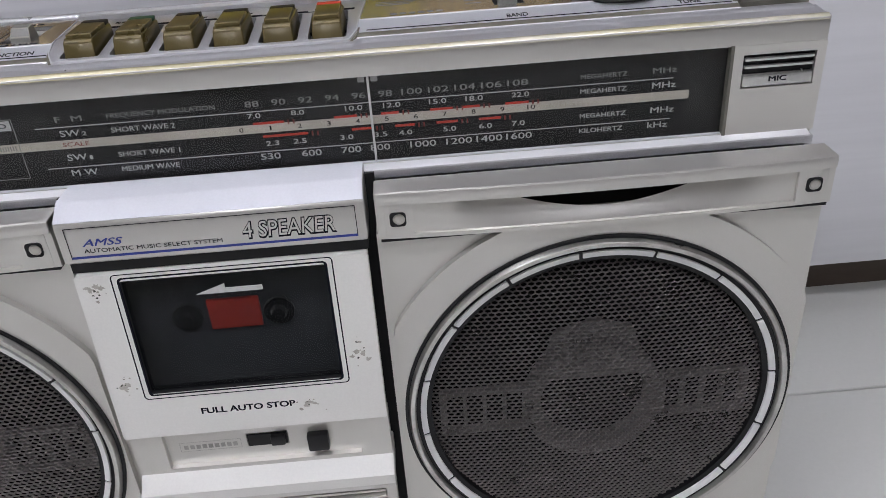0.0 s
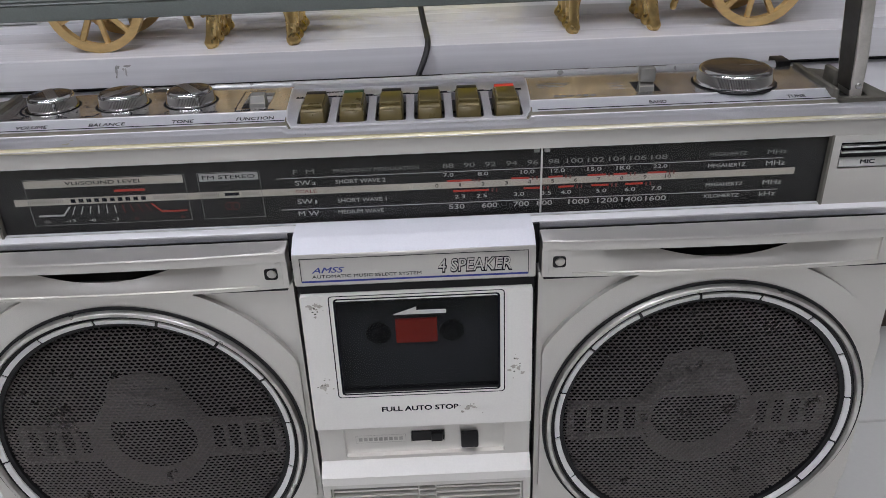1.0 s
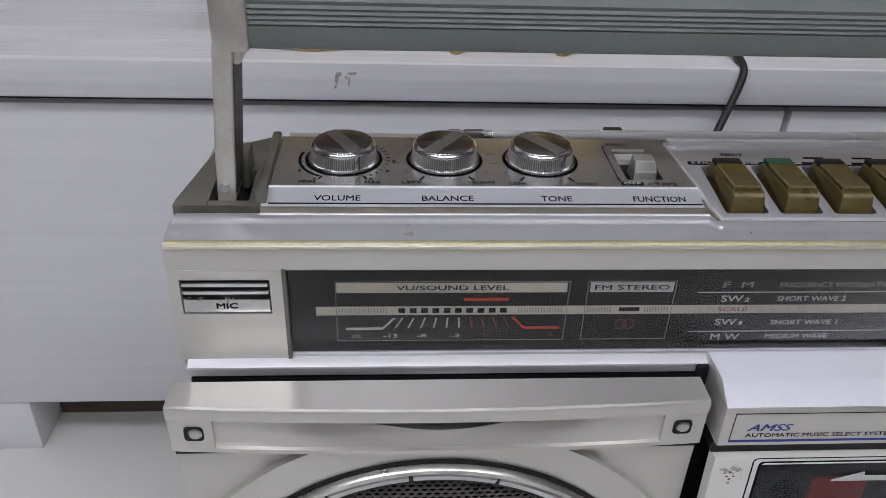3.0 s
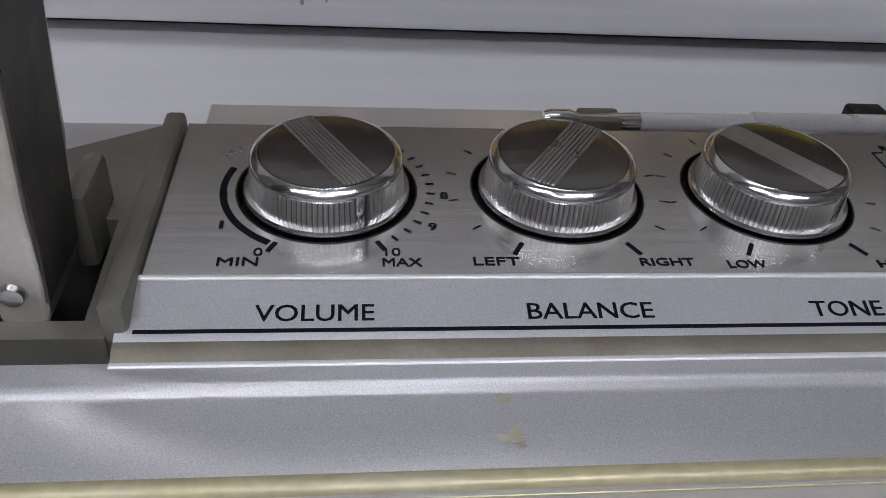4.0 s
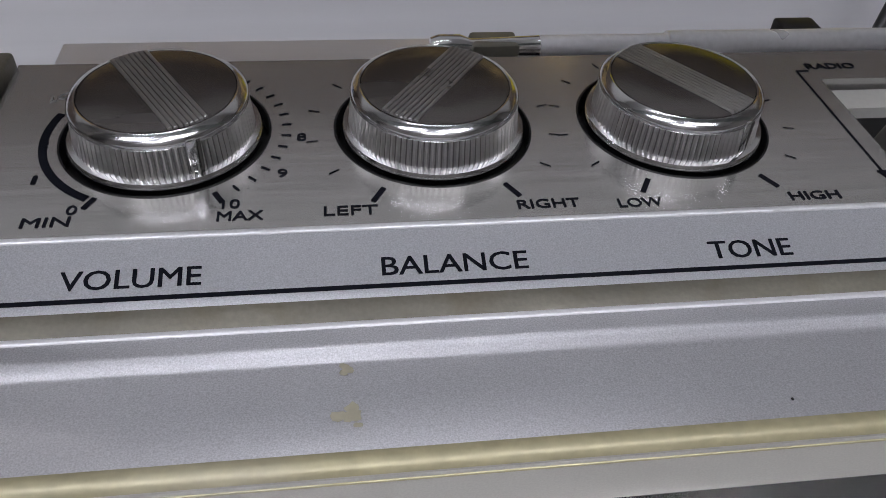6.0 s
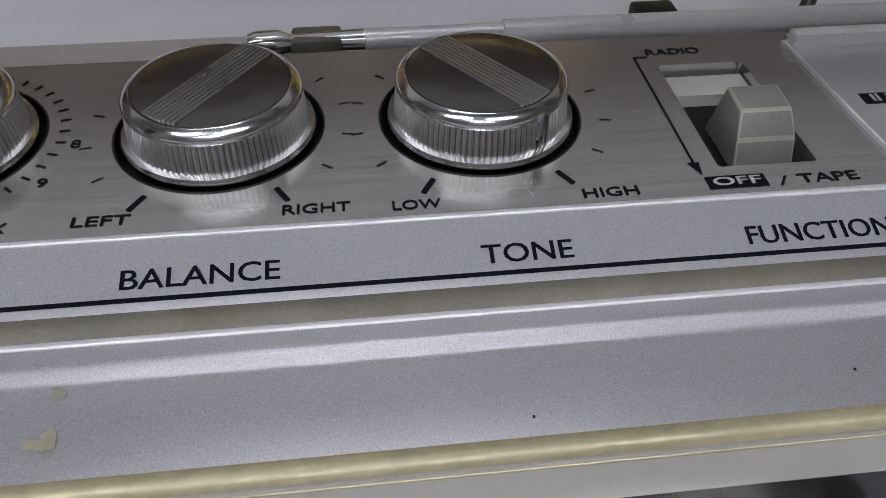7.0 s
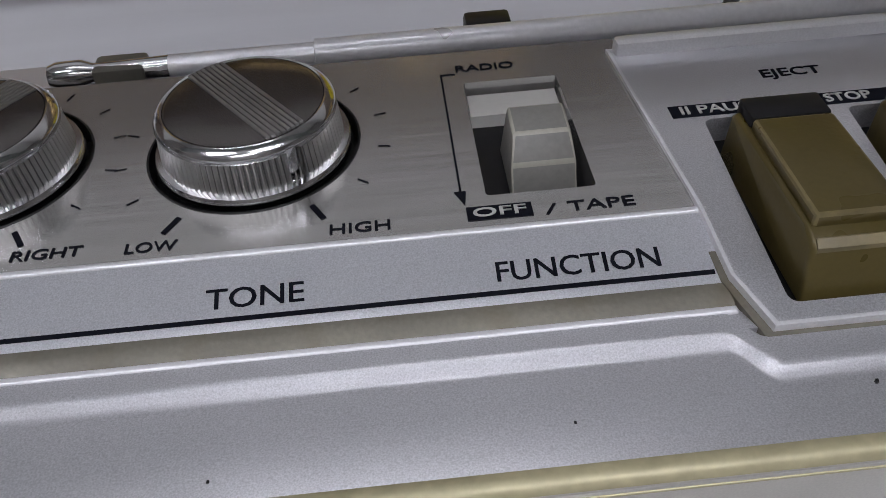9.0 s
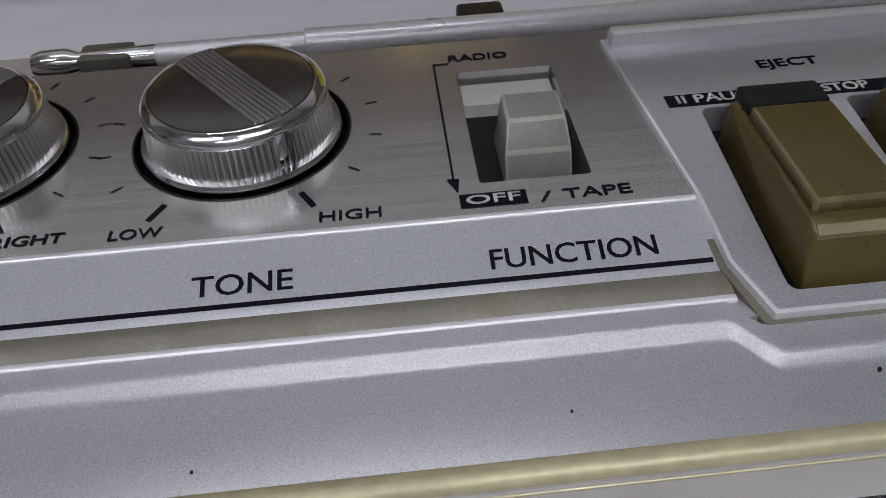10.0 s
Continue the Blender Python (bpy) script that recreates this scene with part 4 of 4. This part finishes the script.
    # Black strip set on the panel draws the shade line below the bar.
    part("shadow_gap", box(x0 + 0.0012, x1 - 0.0012, -0.0214, -0.0140, 0.2276, 0.2293), M["black"], trim, smooth=0)
    part("trim_lip", bow(profile([(-0.0216, 0.2459), (-0.0226, 0.2464), (-0.0228, 0.2500), (-0.0222, 0.2515), (-0.0212, 0.2520), (-0.0090, 0.2522), (-0.0085, 0.2518), (-0.0085, 0.2480), (-0.0216, 0.2480)], x0, x1, bevel=0.0006), x0, x1, 0.0035), M["panel"], trim, smooth=25)
    bm = bmesh.new()
    nu, nv = 64, 12
    grid = []
    for i in range(nu + 1):
        u = i / nu
        row = []
        for j in range(nv + 1):
            edge = 1 - 0.64 * max(0.0, 1 - ((u - 0.5) / 0.30) ** 2)
            v = j / nv * edge
            c = max(0.0, 1 - ((u - 0.5) / 0.5) ** 2) ** 1.6
            y = -0.0198 + 0.0125 * c * v ** 1.25
            row.append(bm.verts.new((x0 + 0.0163 + u * (x1 - x0 - 0.0326), y, 0.2308 + v * 0.0160)))
        grid.append(row)
    for a, b in zip(grid, grid[1:]):
        for j in range(nv):
            bm.faces.new((a[j], a[j + 1], b[j + 1], b[j]))
    # Black box stands in for the shade under the recess's lip.
    part("scoop_shadow_box", box(x0 + 0.030, x1 - 0.030, -0.0070, -0.0040, 0.2305, 0.2475), M["black"], trim, "black box standing in for the shade in the finger recess", smooth=0)
    part("finger_scoop", bow(bm, x0, x1, 0.0035, 1), M["panel"], trim, smooth=60)
    for e in (x0 + 0.0095, x1 - 0.0090):
        stud = part("stud_socket", slab(rect(-0.0036, 0.0036, -0.0034, 0.0034, 0.0016), [ring_points(0.0004, 0, 0.0027, 20)], lambda u, v, w, e=e: (e + u, -0.0226 - w, 0.2388 + v), 0.0008), M["black"], trim, smooth=0)
        part("stud", lathe([(0.0024, 0.0210), (0.0023, 0.0228), (0.0017, 0.0232), (0.0, 0.0232)], 20, (e + 0.0004, 0, 0.2388), "y"), M["satin"], stud)
        part("socket_plate", box(e - 0.0058, e + 0.0060, -0.0219, -0.0212, 0.2308, 0.2458, 0.0002), M["panel"], trim)

# ---- cassette section between the speakers ----
part("centre_recess", box(-0.0700, 0.0700, -0.0060, 0.0085, 0.0080, 0.2545), M["black"], radio, "dark gaps beside the cassette section", smooth=0)
head = part("header_block", profile([(-0.0010, 0.2578), (-0.0165, 0.2578), (-0.0180, 0.2574), (-0.0262, 0.2522), (-0.0270, 0.2508), (-0.0272, 0.2335), (-0.0262, 0.2325), (-0.0010, 0.2325)], -0.0655, 0.0655, bevel=0.0008), M["panel"], radio, "silver header block with a white top")
part("header_top", profile([(-0.0010, 0.2582), (-0.0168, 0.2582), (-0.0184, 0.2577), (-0.0266, 0.2524), (-0.0260, 0.2518), (-0.0010, 0.2570)], -0.0652, 0.0652), M["cool_white"], head, smooth=20)
HB = front(-0.0272)
for u, v, w, h in ((-0.0615, 0.2497, 0.1230, 0.0003), (-0.0615, 0.2352, 0.0003, 0.0147), (0.0612, 0.2352, 0.0003, 0.0147)):
    bars(u, v, w, h, M["ink"], head, HB)
bars(-0.0615, 0.2352, 0.1230, 0.0011, M["blue_ink"], head, HB, name="blue_line")
lettering("AMSS", -0.0555, 0.2410, 0.0175, 0.0034, M["blue_ink"], head, HB, shear=0.35)
lettering("AUTOMATIC MUSIC SELECT SYSTEM", -0.0555, 0.2378, 0.0590, 0.0019, M["ink"], head, HB, bold=0.0)
lettering("4 SPEAKER", 0.0125, 0.2385, 0.0402, 0.0083, M["ink"], head, HB, shear=0.12, weight=0.05, bold=0.0)
lettering("4 SPEAKER", 0.0128, 0.2389, 0.0394, 0.0075, M["panel"], head, front(-0.0273), shear=0.12, weight=0.0, bold=0.0)

DZ0, DZ1 = 0.1355, 0.2258


def door_face(u, v, w):
    return (u, -0.0268 - 0.0048 * (DZ1 - v) / (DZ1 - DZ0) - w, v)


door = part("cassette_door", slab(rect(-0.0642, 0.0642, DZ0, DZ1, 0.0010), [rect(-0.0455, 0.0455, 0.1610, 0.2222, 0.0012)], door_face, 0.006), M["white"], radio, "off-white cassette door with a smoked window", smooth=20)
# Black box stands in for the dark gap between header and door.
part("door_gap_fill", box(-0.0650, 0.0650, -0.0235, -0.0040, 0.2262, 0.2322), M["black"], radio, smooth=0)
for (a, b), k, w in (((0.0487, 0.0481), "ink", 0.00012), ((0.0461, 0.0450), "ink", 0.00012)):
    part("window_outline", slab(rect(-a, a, 0.1919 - 0.0338 * a / 0.0487, 0.1919 + 0.0338 * a / 0.0487, 0.002), [rect(-b, b, 0.1919 - 0.0338 * b / 0.0487, 0.1919 + 0.0338 * b / 0.0487, 0.0016)], lambda u, v, q, w=w: door_face(u, v, q + w), 0.0003), M[k], door, smooth=0)
part("window_bezel", slab(rect(-0.0458, 0.0458, 0.1607, 0.2225), [rect(-0.0452, 0.0452, 0.1614, 0.2218, 0.001)], lambda u, v, w: door_face(u, v, w - 0.0001), 0.0058), M["black"], door, smooth=0)
pane = part("window_pane", slab(rect(-0.0456, 0.0456, 0.1608, 0.2224), [], lambda u, v, w: door_face(u, v, w - 0.0016), 0.0008), M["smoked"], door, "smoked cassette window", smooth=0)
pane.visible_shadow = False
part("arrow", slab([(-0.0135, 0.2120), (-0.0005, 0.2164), (-0.0005, 0.2142), (0.0160, 0.2142), (0.0160, 0.2120)], [], lambda u, v, w: door_face(u, v, w - 0.0006), 0.0006), M["print"], door, "white tape direction arrow", smooth=0)
lettering("FULL AUTO STOP", -0.0240, 0.1472, 0.0450, 0.0033, M["ink"], door, lambda u, v, w: door_face(u, v, w), bold=0.06, weight=0.012)
deck = part("deck", box(-0.0550, 0.0550, -0.0160, -0.0062, 0.1450, 0.2258), M["deck"], radio, "dark cassette deck behind the window", smooth=0)
part("head_rail", box(-0.0520, 0.0520, -0.0190, -0.0160, 0.2175, 0.2255, 0.001), M["black"], deck)
part("red_label", box(-0.0133, 0.0107, -0.0178, -0.0160, 0.1865, 0.2025, 0.0003), M["red"], deck, "red window of the deck")
for u in (-0.0233, 0.0192):
    part("spindle", lathe([(0.0072, 0.0160), (0.0072, 0.0175), (0.0040, 0.0180), (0.0030, 0.0205), (0.0, 0.0208)], 28, (u, 0, 0.1935), "y"), M["black"], deck)
random.seed(11)
for u, v, du, dv in ((-0.0562, 0.2185, 0.0040, 0.0045), (-0.0550, 0.1685, 0.0040, 0.0060), (0.0550, 0.1760, 0.0035, 0.0080), (0.0290, 0.1475, 0.0060, 0.0035)):
    for i in range(16):
        cu, cv = u + random.gauss(0, du / 2), v + random.gauss(0, dv / 2)
        big = i < 6
        q = random.uniform(0.7, 1.5) * (0.0016 if big else 0.0006)
        t0 = random.uniform(0, 3)
        bm = bmesh.new()
        bm.faces.new([bm.verts.new(door_face(cu + random.uniform(0.35, 1) * q * math.cos(t0 + 0.5236 * j), cv + random.uniform(0.35, 1) * q * 0.8 * math.sin(t0 + 0.5236 * j), 0.00008 + 0.00001 * i)) for j in range(12)])
        part("wear_mark", bm, M["rub"] if big or i % 3 else M["inlay"], door, smooth=0)

low = part("switch_panel", slab(rect(-0.0642, 0.0642, 0.1060, 0.1350), [rect(-0.0488, 0.0488, 0.1085, 0.1310, 0.0008)], front(-0.0262), 0.006), M["panel"], radio, "silver panel with two small switches", smooth=20)
part("switch_bed", box(-0.0495, 0.0495, -0.0232, -0.0205, 0.1075, 0.1320), M["panel"], low, smooth=0)
LP = front(-0.0232)
part("worn_print", slab(rect(-0.0425, -0.0115, 0.1165, 0.1225), [rect(-0.0422, -0.0118, 0.1168, 0.1222)], LP, 0.0002), M["faint"], low, smooth=0)
for i in range(9):
    bars(-0.0405 + 0.0031 * i, 0.1180, 0.0022, 0.0026, M["faint"], low, LP)
sw = part("slide_slot", slab(rect(-0.0085, 0.0125, 0.1165, 0.1250), [rect(-0.0078, 0.0118, 0.1172, 0.1243)], LP, 0.0012), M["worn_chrome"], low, smooth=0)
part("slot_bed", box(-0.0079, 0.0119, -0.0238, -0.0230, 0.1171, 0.1244), M["black"], sw, smooth=0)
part("slide_knob", box(0.0040, 0.0110, -0.0262, -0.0234, 0.1178, 0.1238, 0.0006), M["black"], sw)
part("push_button", box(0.0222, 0.0330, -0.0275, -0.0230, 0.1127, 0.1233, 0.0010), M["black"], low, "black push button")
part("lower_ledge", profile([(-0.0100, 0.1062), (-0.0255, 0.1062), (-0.0265, 0.1058), (-0.0345, 0.0990), (-0.0345, 0.0930), (-0.0100, 0.0930)], -0.0645, 0.0645, bevel=0.0005), M["white"], radio, "bright ledge over the lower louvre")
louvre = part("louvre_panel", slab(rect(-0.0645, 0.0645, 0.0100, 0.0930), [rect(-0.0600, 0.0600, 0.0140, 0.0895)], front(-0.0338), 0.008), M["panel"], radio, "silver panel with horizontal slats", smooth=20)
part("louvre_bed", box(-0.0610, 0.0610, -0.0280, -0.0255, 0.0130, 0.0910), M["panel"], louvre, smooth=0)
for i in range(16):
    z = 0.0858 - 0.0045 * i
    for a, b, dz in ((-0.0585, -0.0060, 0.0), (0.0060, 0.0585, 0.0008), (-0.0050, 0.0050, -0.0010)):
        part("slat", profile([(-0.0278, z + dz + 0.0013), (-0.0325, z + dz + 0.0006), (-0.0325, z + dz - 0.0008), (-0.0278, z + dz - 0.0013)], a, b), M["panel"], louvre, smooth=0)

# old glue spots and nicks on the brow
def brow(v):
    return 0.3076 - 0.0012 * (v - 0.0012) / 0.0140


random.seed(3)
for u, v, r in ((-0.1830, 0.0075, 0.0020), (-0.1834, 0.0142, 0.0014), (-0.1822, 0.0056, 0.0008)):
    for i in range(4):
        bm = bmesh.new()
        cu, cv = u + random.gauss(0, r * 0.5), v + random.gauss(0, r * 0.35)
        bm.faces.new([bm.verts.new((cu + random.uniform(0.5, 1) * r * 0.55 * math.cos(0.7854 * j), cv + random.uniform(0.5, 1) * r * 0.5 * math.sin(0.7854 * j), brow(cv) + 0.00025 + 0.00001 * i)) for j in range(8)])
        part("glue_spot", bm, M["glue"], radio, smooth=0)
for u, v in ((-0.0905, 0.0075), (-0.1300, 0.0048), (-0.0560, 0.0090)):
    part("nick", box(u, u + 0.0003, v, v + 0.0004, 0.3060, brow(v) + 0.0001, 0.00005), M["black"], radio, smooth=0)

# ---- floor tiles ----
for i in range(9):
    for j in range(6):
        x0, y0 = -2.999 + 0.6 * i, 0.107 - 0.6 * (j - 1)
        x1, y1 = min(x0 + 0.598, 2.6), min(y0 + 0.598, 0.9)
        part("tile", box(max(x0, -2.6), x1, max(y0, -2.4), y1, -0.006, 0.0, 0.0008, 1), M["floor"], floor, smooth=0)

# ---- things on the counter ----
CT = 0.305


def bull(x, y, face):
    """A brass bull figurine in one mesh: body, hump, head, horns, legs and tail melted together."""
    bm = bmesh.new()

    def blob(px, py, pz, rx, ry, rz, tilt=0.0):
        m = Matrix.Translation((px, py, pz)) @ Matrix.Rotation(radians(tilt), 4, "Y") @ Matrix.Diagonal((rx, ry, rz, 1))
        bmesh.ops.create_uvsphere(bm, u_segments=14, v_segments=10, radius=1.0, matrix=m)

    def limb(a, b, r0, r1, k=7):
        for i in range(k):
            t = i / (k - 1)
            p, r = Vector(a).lerp(Vector(b), t), r0 + (r1 - r0) * t
            blob(*p, r, r, r * 1.15)

    blob(0, 0, 0.0475, 0.040, 0.0135, 0.0130)
    blob(-0.031, 0, 0.0500, 0.0165, 0.0140, 0.0150)
    blob(0.025, 0, 0.0505, 0.0160, 0.0135, 0.0165)
    blob(0.020, 0, 0.062, 0.0120, 0.0085, 0.0100)
    for i in range(6):
        blob(0.034 + 0.0045 * i, 0, 0.053 + 0.0012 * i, 0.0040, 0.0115 - 0.0006 * i, 0.0170 - 0.0012 * i, 20)
    limb((0.030, 0, 0.034), (0.046, 0, 0.038), 0.006, 0.004)
    blob(0.060, 0, 0.055, 0.0125, 0.0078, 0.0080, 35)
    blob(0.069, 0, 0.047, 0.0070, 0.0058, 0.0056, 35)
    for s in (-1, 1):
        limb((0.055, s * 0.006, 0.062), (0.052, s * 0.012, 0.072), 0.0028, 0.0022, 4)
        limb((0.052, s * 0.012, 0.072), (0.058, s * 0.010, 0.084), 0.0022, 0.0010, 5)
        blob(0.051, s * 0.0125, 0.058, 0.0030, 0.0055, 0.0022)
        limb((0.026, s * 0.008, 0.038), (0.028, s * 0.009, 0.018), 0.0072, 0.0042)
        limb((0.028, s * 0.009, 0.018), (0.027, s * 0.009, 0.003), 0.0042, 0.0038)
        blob(0.0285, s * 0.009, 0.0035, 0.0060, 0.0048, 0.0040)
        limb((-0.034, s * 0.008, 0.040), (-0.030, s * 0.009, 0.022), 0.0088, 0.0045)
        limb((-0.030, s * 0.009, 0.022), (-0.035, s * 0.009, 0.003), 0.0044, 0.0038)
        blob(-0.0335, s * 0.009, 0.0035, 0.0060, 0.0048, 0.0040)
    for a, b in (((-0.046, 0, 0.058), (-0.053, 0, 0.050)), ((-0.053, 0, 0.050), (-0.055, 0, 0.030)), ((-0.055, 0, 0.030), (-0.050, 0, 0.014))):
        limb(a, b, 0.0026, 0.0030, 5)
    me = bpy.data.meshes.new("bull_figurine")
    bm.to_mesh(me)
    bm.free()
    me.materials.append(M["brass"])
    ob = new("bull_figurine", me)
    rm = ob.modifiers.new("melt", "REMESH")
    rm.mode, rm.voxel_size, rm.use_smooth_shade = "VOXEL", 0.0013, True
    sm = ob.modifiers.new("smooth", "SMOOTH")
    sm.factor, sm.iterations = 0.5, 3
    ob.matrix_world = pose(x, y, CT, 0, 0, 0 if face > 0 else 180) @ Matrix.Diagonal((1, 1, 1.15, 1))
    return tagged(ob, "polished brass bull figurine standing on the counter", "figurine", "brass bulls")


for y in (0.222, 0.262):
    bull(-0.118, y, 1)
    bull(0.152, y, -1)


def cart(x, y, face):
    """A small wooden ox cart: two spoked wheels, axle, plank bed, side rails, shaft."""
    c = thing("ox_cart", "small pale wooden ox cart with spoked wheels on the counter", "figurine", "wooden ox carts")
    R = 0.0365
    for s in (-1, 1):
        w = part("wheel", lathe([(R, -0.0035), (R, 0.0035), (R * 0.83, 0.0032), (R * 0.83, -0.0032)], 48, (0, s * 0.030, R), "y", closed=True), M["wood"], c)
        part("hub", lathe([(0.0, -0.0065), (0.0055, -0.006), (0.0070, -0.002), (0.0070, 0.002), (0.0055, 0.006), (0.0030, 0.0075), (0.0, 0.0078)], 20, (0, s * 0.030, R), "y"), M["wood"], w)
        for k in range(10):
            m = Matrix.Translation((0, s * 0.030, R)) @ Matrix.Rotation(radians(36 * k + 9), 4, "Y")
            part("spoke", box(0.0050, R * 0.85, -0.0018, 0.0018, -0.0019, 0.0019, 0.0006, 1, m=m), M["wood"], w)
    part("axle", lathe([(0.003, -0.036), (0.003, 0.036)], 12, (0, 0, R), "y"), M["wood"], c)
    for k in range(5):
        part("bed_plank", box(-0.062, 0.058, -0.024 + 0.0096 * k, -0.0152 + 0.0096 * k, R + 0.004, R + 0.0075, 0.0006, 1), M["wood"], c)
    for s in (-1, 1):
        for z in (0.014, 0.026):
            part("side_rail", box(-0.066, 0.056, s * 0.0235 - 0.0018, s * 0.0235 + 0.0018, R + z, R + z + 0.0050, 0.0006, 1), M["wood"], c)
        for u in (-0.055, -0.028, 0.0, 0.028, 0.050):
            part("post", box(u - 0.0022, u + 0.0022, s * 0.0235 - 0.0022, s * 0.0235 + 0.0022, R + 0.006, R + 0.036, 0.0006, 1), M["wood"], c)
    part("shaft", box(0.050, 0.150, -0.0025, 0.0025, R + 0.008, R + 0.012, 0.0008, 1), M["wood"], c)
    part("yoke", box(0.128, 0.134, -0.030, 0.030, R + 0.012, R + 0.018, 0.001, 1), M["brass"], c)
    c.matrix_world = pose(x, y, CT, 0, 0, 0 if face > 0 else 180)
    return c


cart(-0.2350, 0.2450, 1)
cart(0.2620, 0.2450, -1)

basket = thing("plastic_basket", "bright yellow perforated plastic basket on the counter", "basket")
BX0, BX1, BY0, BY1 = -0.075, 0.098, 0.345, 0.520
holes = []
for g in range(3):
    for a in range(5):
        for r in range(7):
            u = BX0 + 0.018 + 0.0495 * g + 0.0078 * a
            holes.append(rect(u, u + 0.0052, 0.020 + 0.0082 * r, 0.0254 + 0.0082 * r))
part("front_side", slab(rect(BX0, BX1, 0.001, 0.090), holes, lambda u, v, w: (u, BY0 - w - 0.06 * v, CT + v), 0.0022), M["basket"], basket, "side with square holes", smooth=0)
part("rear_side", slab(rect(BX0, BX1, 0.001, 0.090), holes, lambda u, v, w: (u, BY1 + w + 0.06 * v, CT + v), 0.0022), M["basket"], basket, smooth=0)
for x, s in ((BX0, -1), (BX1, 1)):
    hs = [[(q + BY0 - BX0, t) for q, t in h] for h in holes]
    part("end_side", slab(rect(BY0, BY1, 0.001, 0.090), hs, lambda u, v, w, x=x, s=s: (x + s * (w + 0.06 * v), u, CT + v), 0.0022), M["basket"], basket, smooth=0)
part("bottom", box(BX0, BX1, BY0, BY1, CT + 0.0002, CT + 0.003), M["basket"], basket, smooth=0)
part("foot_rim", slab(rect(BX0 - 0.002, BX1 + 0.002, BY0 - 0.003, BY1 + 0.003, 0.004), [rect(BX0 + 0.002, BX1 - 0.002, BY0 + 0.002, BY1 - 0.002)], lambda u, v, w: (u, v, CT + 0.008 + w), 0.008), M["basket"], basket, smooth=0)

pad = thing("paper_stack", "stack of white sheets with a curled front edge on the counter", "paper")
part("sheet", profile([(0.322, CT + 0.0003), (0.318, CT + 0.0030), (0.320, CT + 0.0062), (0.326, CT + 0.0076), (0.560, CT + 0.0062), (0.560, CT + 0.0002)], -0.492, -0.330), M["paper"], pad)
part("sheet", slab(rect(-0.470, -0.110, 0.352, 0.600, 0.004), [], lambda u, v, w: (u, v, CT + 0.0092 + w), 0.0012), M["paper"], pad, smooth=0)
part("sheet", slab(rect(-0.462, -0.180, 0.3535, 0.590, 0.004), [], lambda u, v, w: (u, v, CT + 0.0106 + w), 0.0010), M["blue_sheet"], pad, "pale blue sheet", smooth=0)
folder = thing("plastic_box", "flat dark blue plastic box on the paper stack", "box")
part("box_body", box(-0.425, -0.285, 0.360, 0.520, CT + 0.0108, CT + 0.0290, 0.003), M["blue"], folder)
part("lid", box(-0.428, -0.282, 0.357, 0.523, CT + 0.0292, CT + 0.0340, 0.002), M["blue"], folder)
part("catch", lathe([(0.003, 0.0), (0.0035, 0.002), (0.0, 0.003)], 14, (-0.305, 0.3600, CT + 0.022), "y"), M["paper"], folder)
wrap = thing("wrapped_packet", "crumpled clear plastic packet on the blue box", "packet")
random.seed(8)
bm = bmesh.new()
bmesh.ops.create_grid(bm, x_segments=28, y_segments=18, size=0.5)
for v in bm.verts:
    d = 1 - max(abs(v.co.x), abs(v.co.y)) * 2
    v.co = Vector((-0.372 + v.co.x * 0.16, 0.445 + v.co.y * 0.13, CT + 0.0342 + min(d * 4, 1) * (0.014 + 0.012 * noise.noise(Vector((v.co.x * 9, v.co.y * 9, 0.3))))))
part("wrapping", bm, M["film"], wrap)
leaf = thing("booklet", "thin grey printed booklet sticking out beside the blue box", "booklet")
part("cover", box(-0.466, -0.430, 0.372, 0.520, CT + 0.0108, CT + 0.0150, 0.0008), M["print_dim"], leaf)
for i in range(5):
    part("page_edge", box(-0.4695, -0.4305, 0.3716, 0.3720, CT + 0.0113 + 0.0007 * i, CT + 0.0116 + 0.0007 * i), M["paper"], leaf, smooth=0)
# Plain brown block put in for the dark background beyond the papers.
chest = thing("dark_block", "dark brown block put in for a dark cupboard side beyond the papers", "chest")
part("block_body", box(-0.840, -0.502, 0.360, 0.630, CT, CT + 0.160, 0.004), M["brown"], chest)
part("lid", box(-0.846, -0.498, 0.356, 0.634, CT + 0.1605, CT + 0.190, 0.004), M["brown"], chest)
carton = thing("cardboard_box", "brown cardboard box inside the yellow basket", "box")
part("carton", box(BX0 + 0.010, BX1 - 0.010, BY0 + 0.012, BY1 - 0.040, CT + 0.0032, CT + 0.075, 0.002), M["brown"], carton)
part("flap", box(BX0 + 0.012, BX1 - 0.012, BY0 + 0.013, BY0 + 0.060, CT + 0.0752, CT + 0.078, 0.0008), M["wood"], carton)

cord = thing("power_cord", "thin black cord hanging over the counter edge", "cord")
tube([(-0.014, 0.330, 0.460), (-0.006, 0.315, 0.400), (0.002, 0.290, 0.350), (0.010, 0.235, 0.311), (0.013, 0.198, 0.3085), (0.012, 0.1895, 0.303), (0.006, 0.1850, 0.288), (-0.008, 0.172, 0.262), (-0.028, 0.150, 0.215), (-0.035, 0.125, 0.150), (-0.035, 0.103, 0.120)],
     0.0022, "cable", M["cord"], cord)
back = thing("brown_board", "dark brown board standing behind the goods on the counter", "board")
part("board", box(-1.9, 1.9, 0.640, 0.655, CT, CT + 0.46), M["brown"], back, smooth=0)
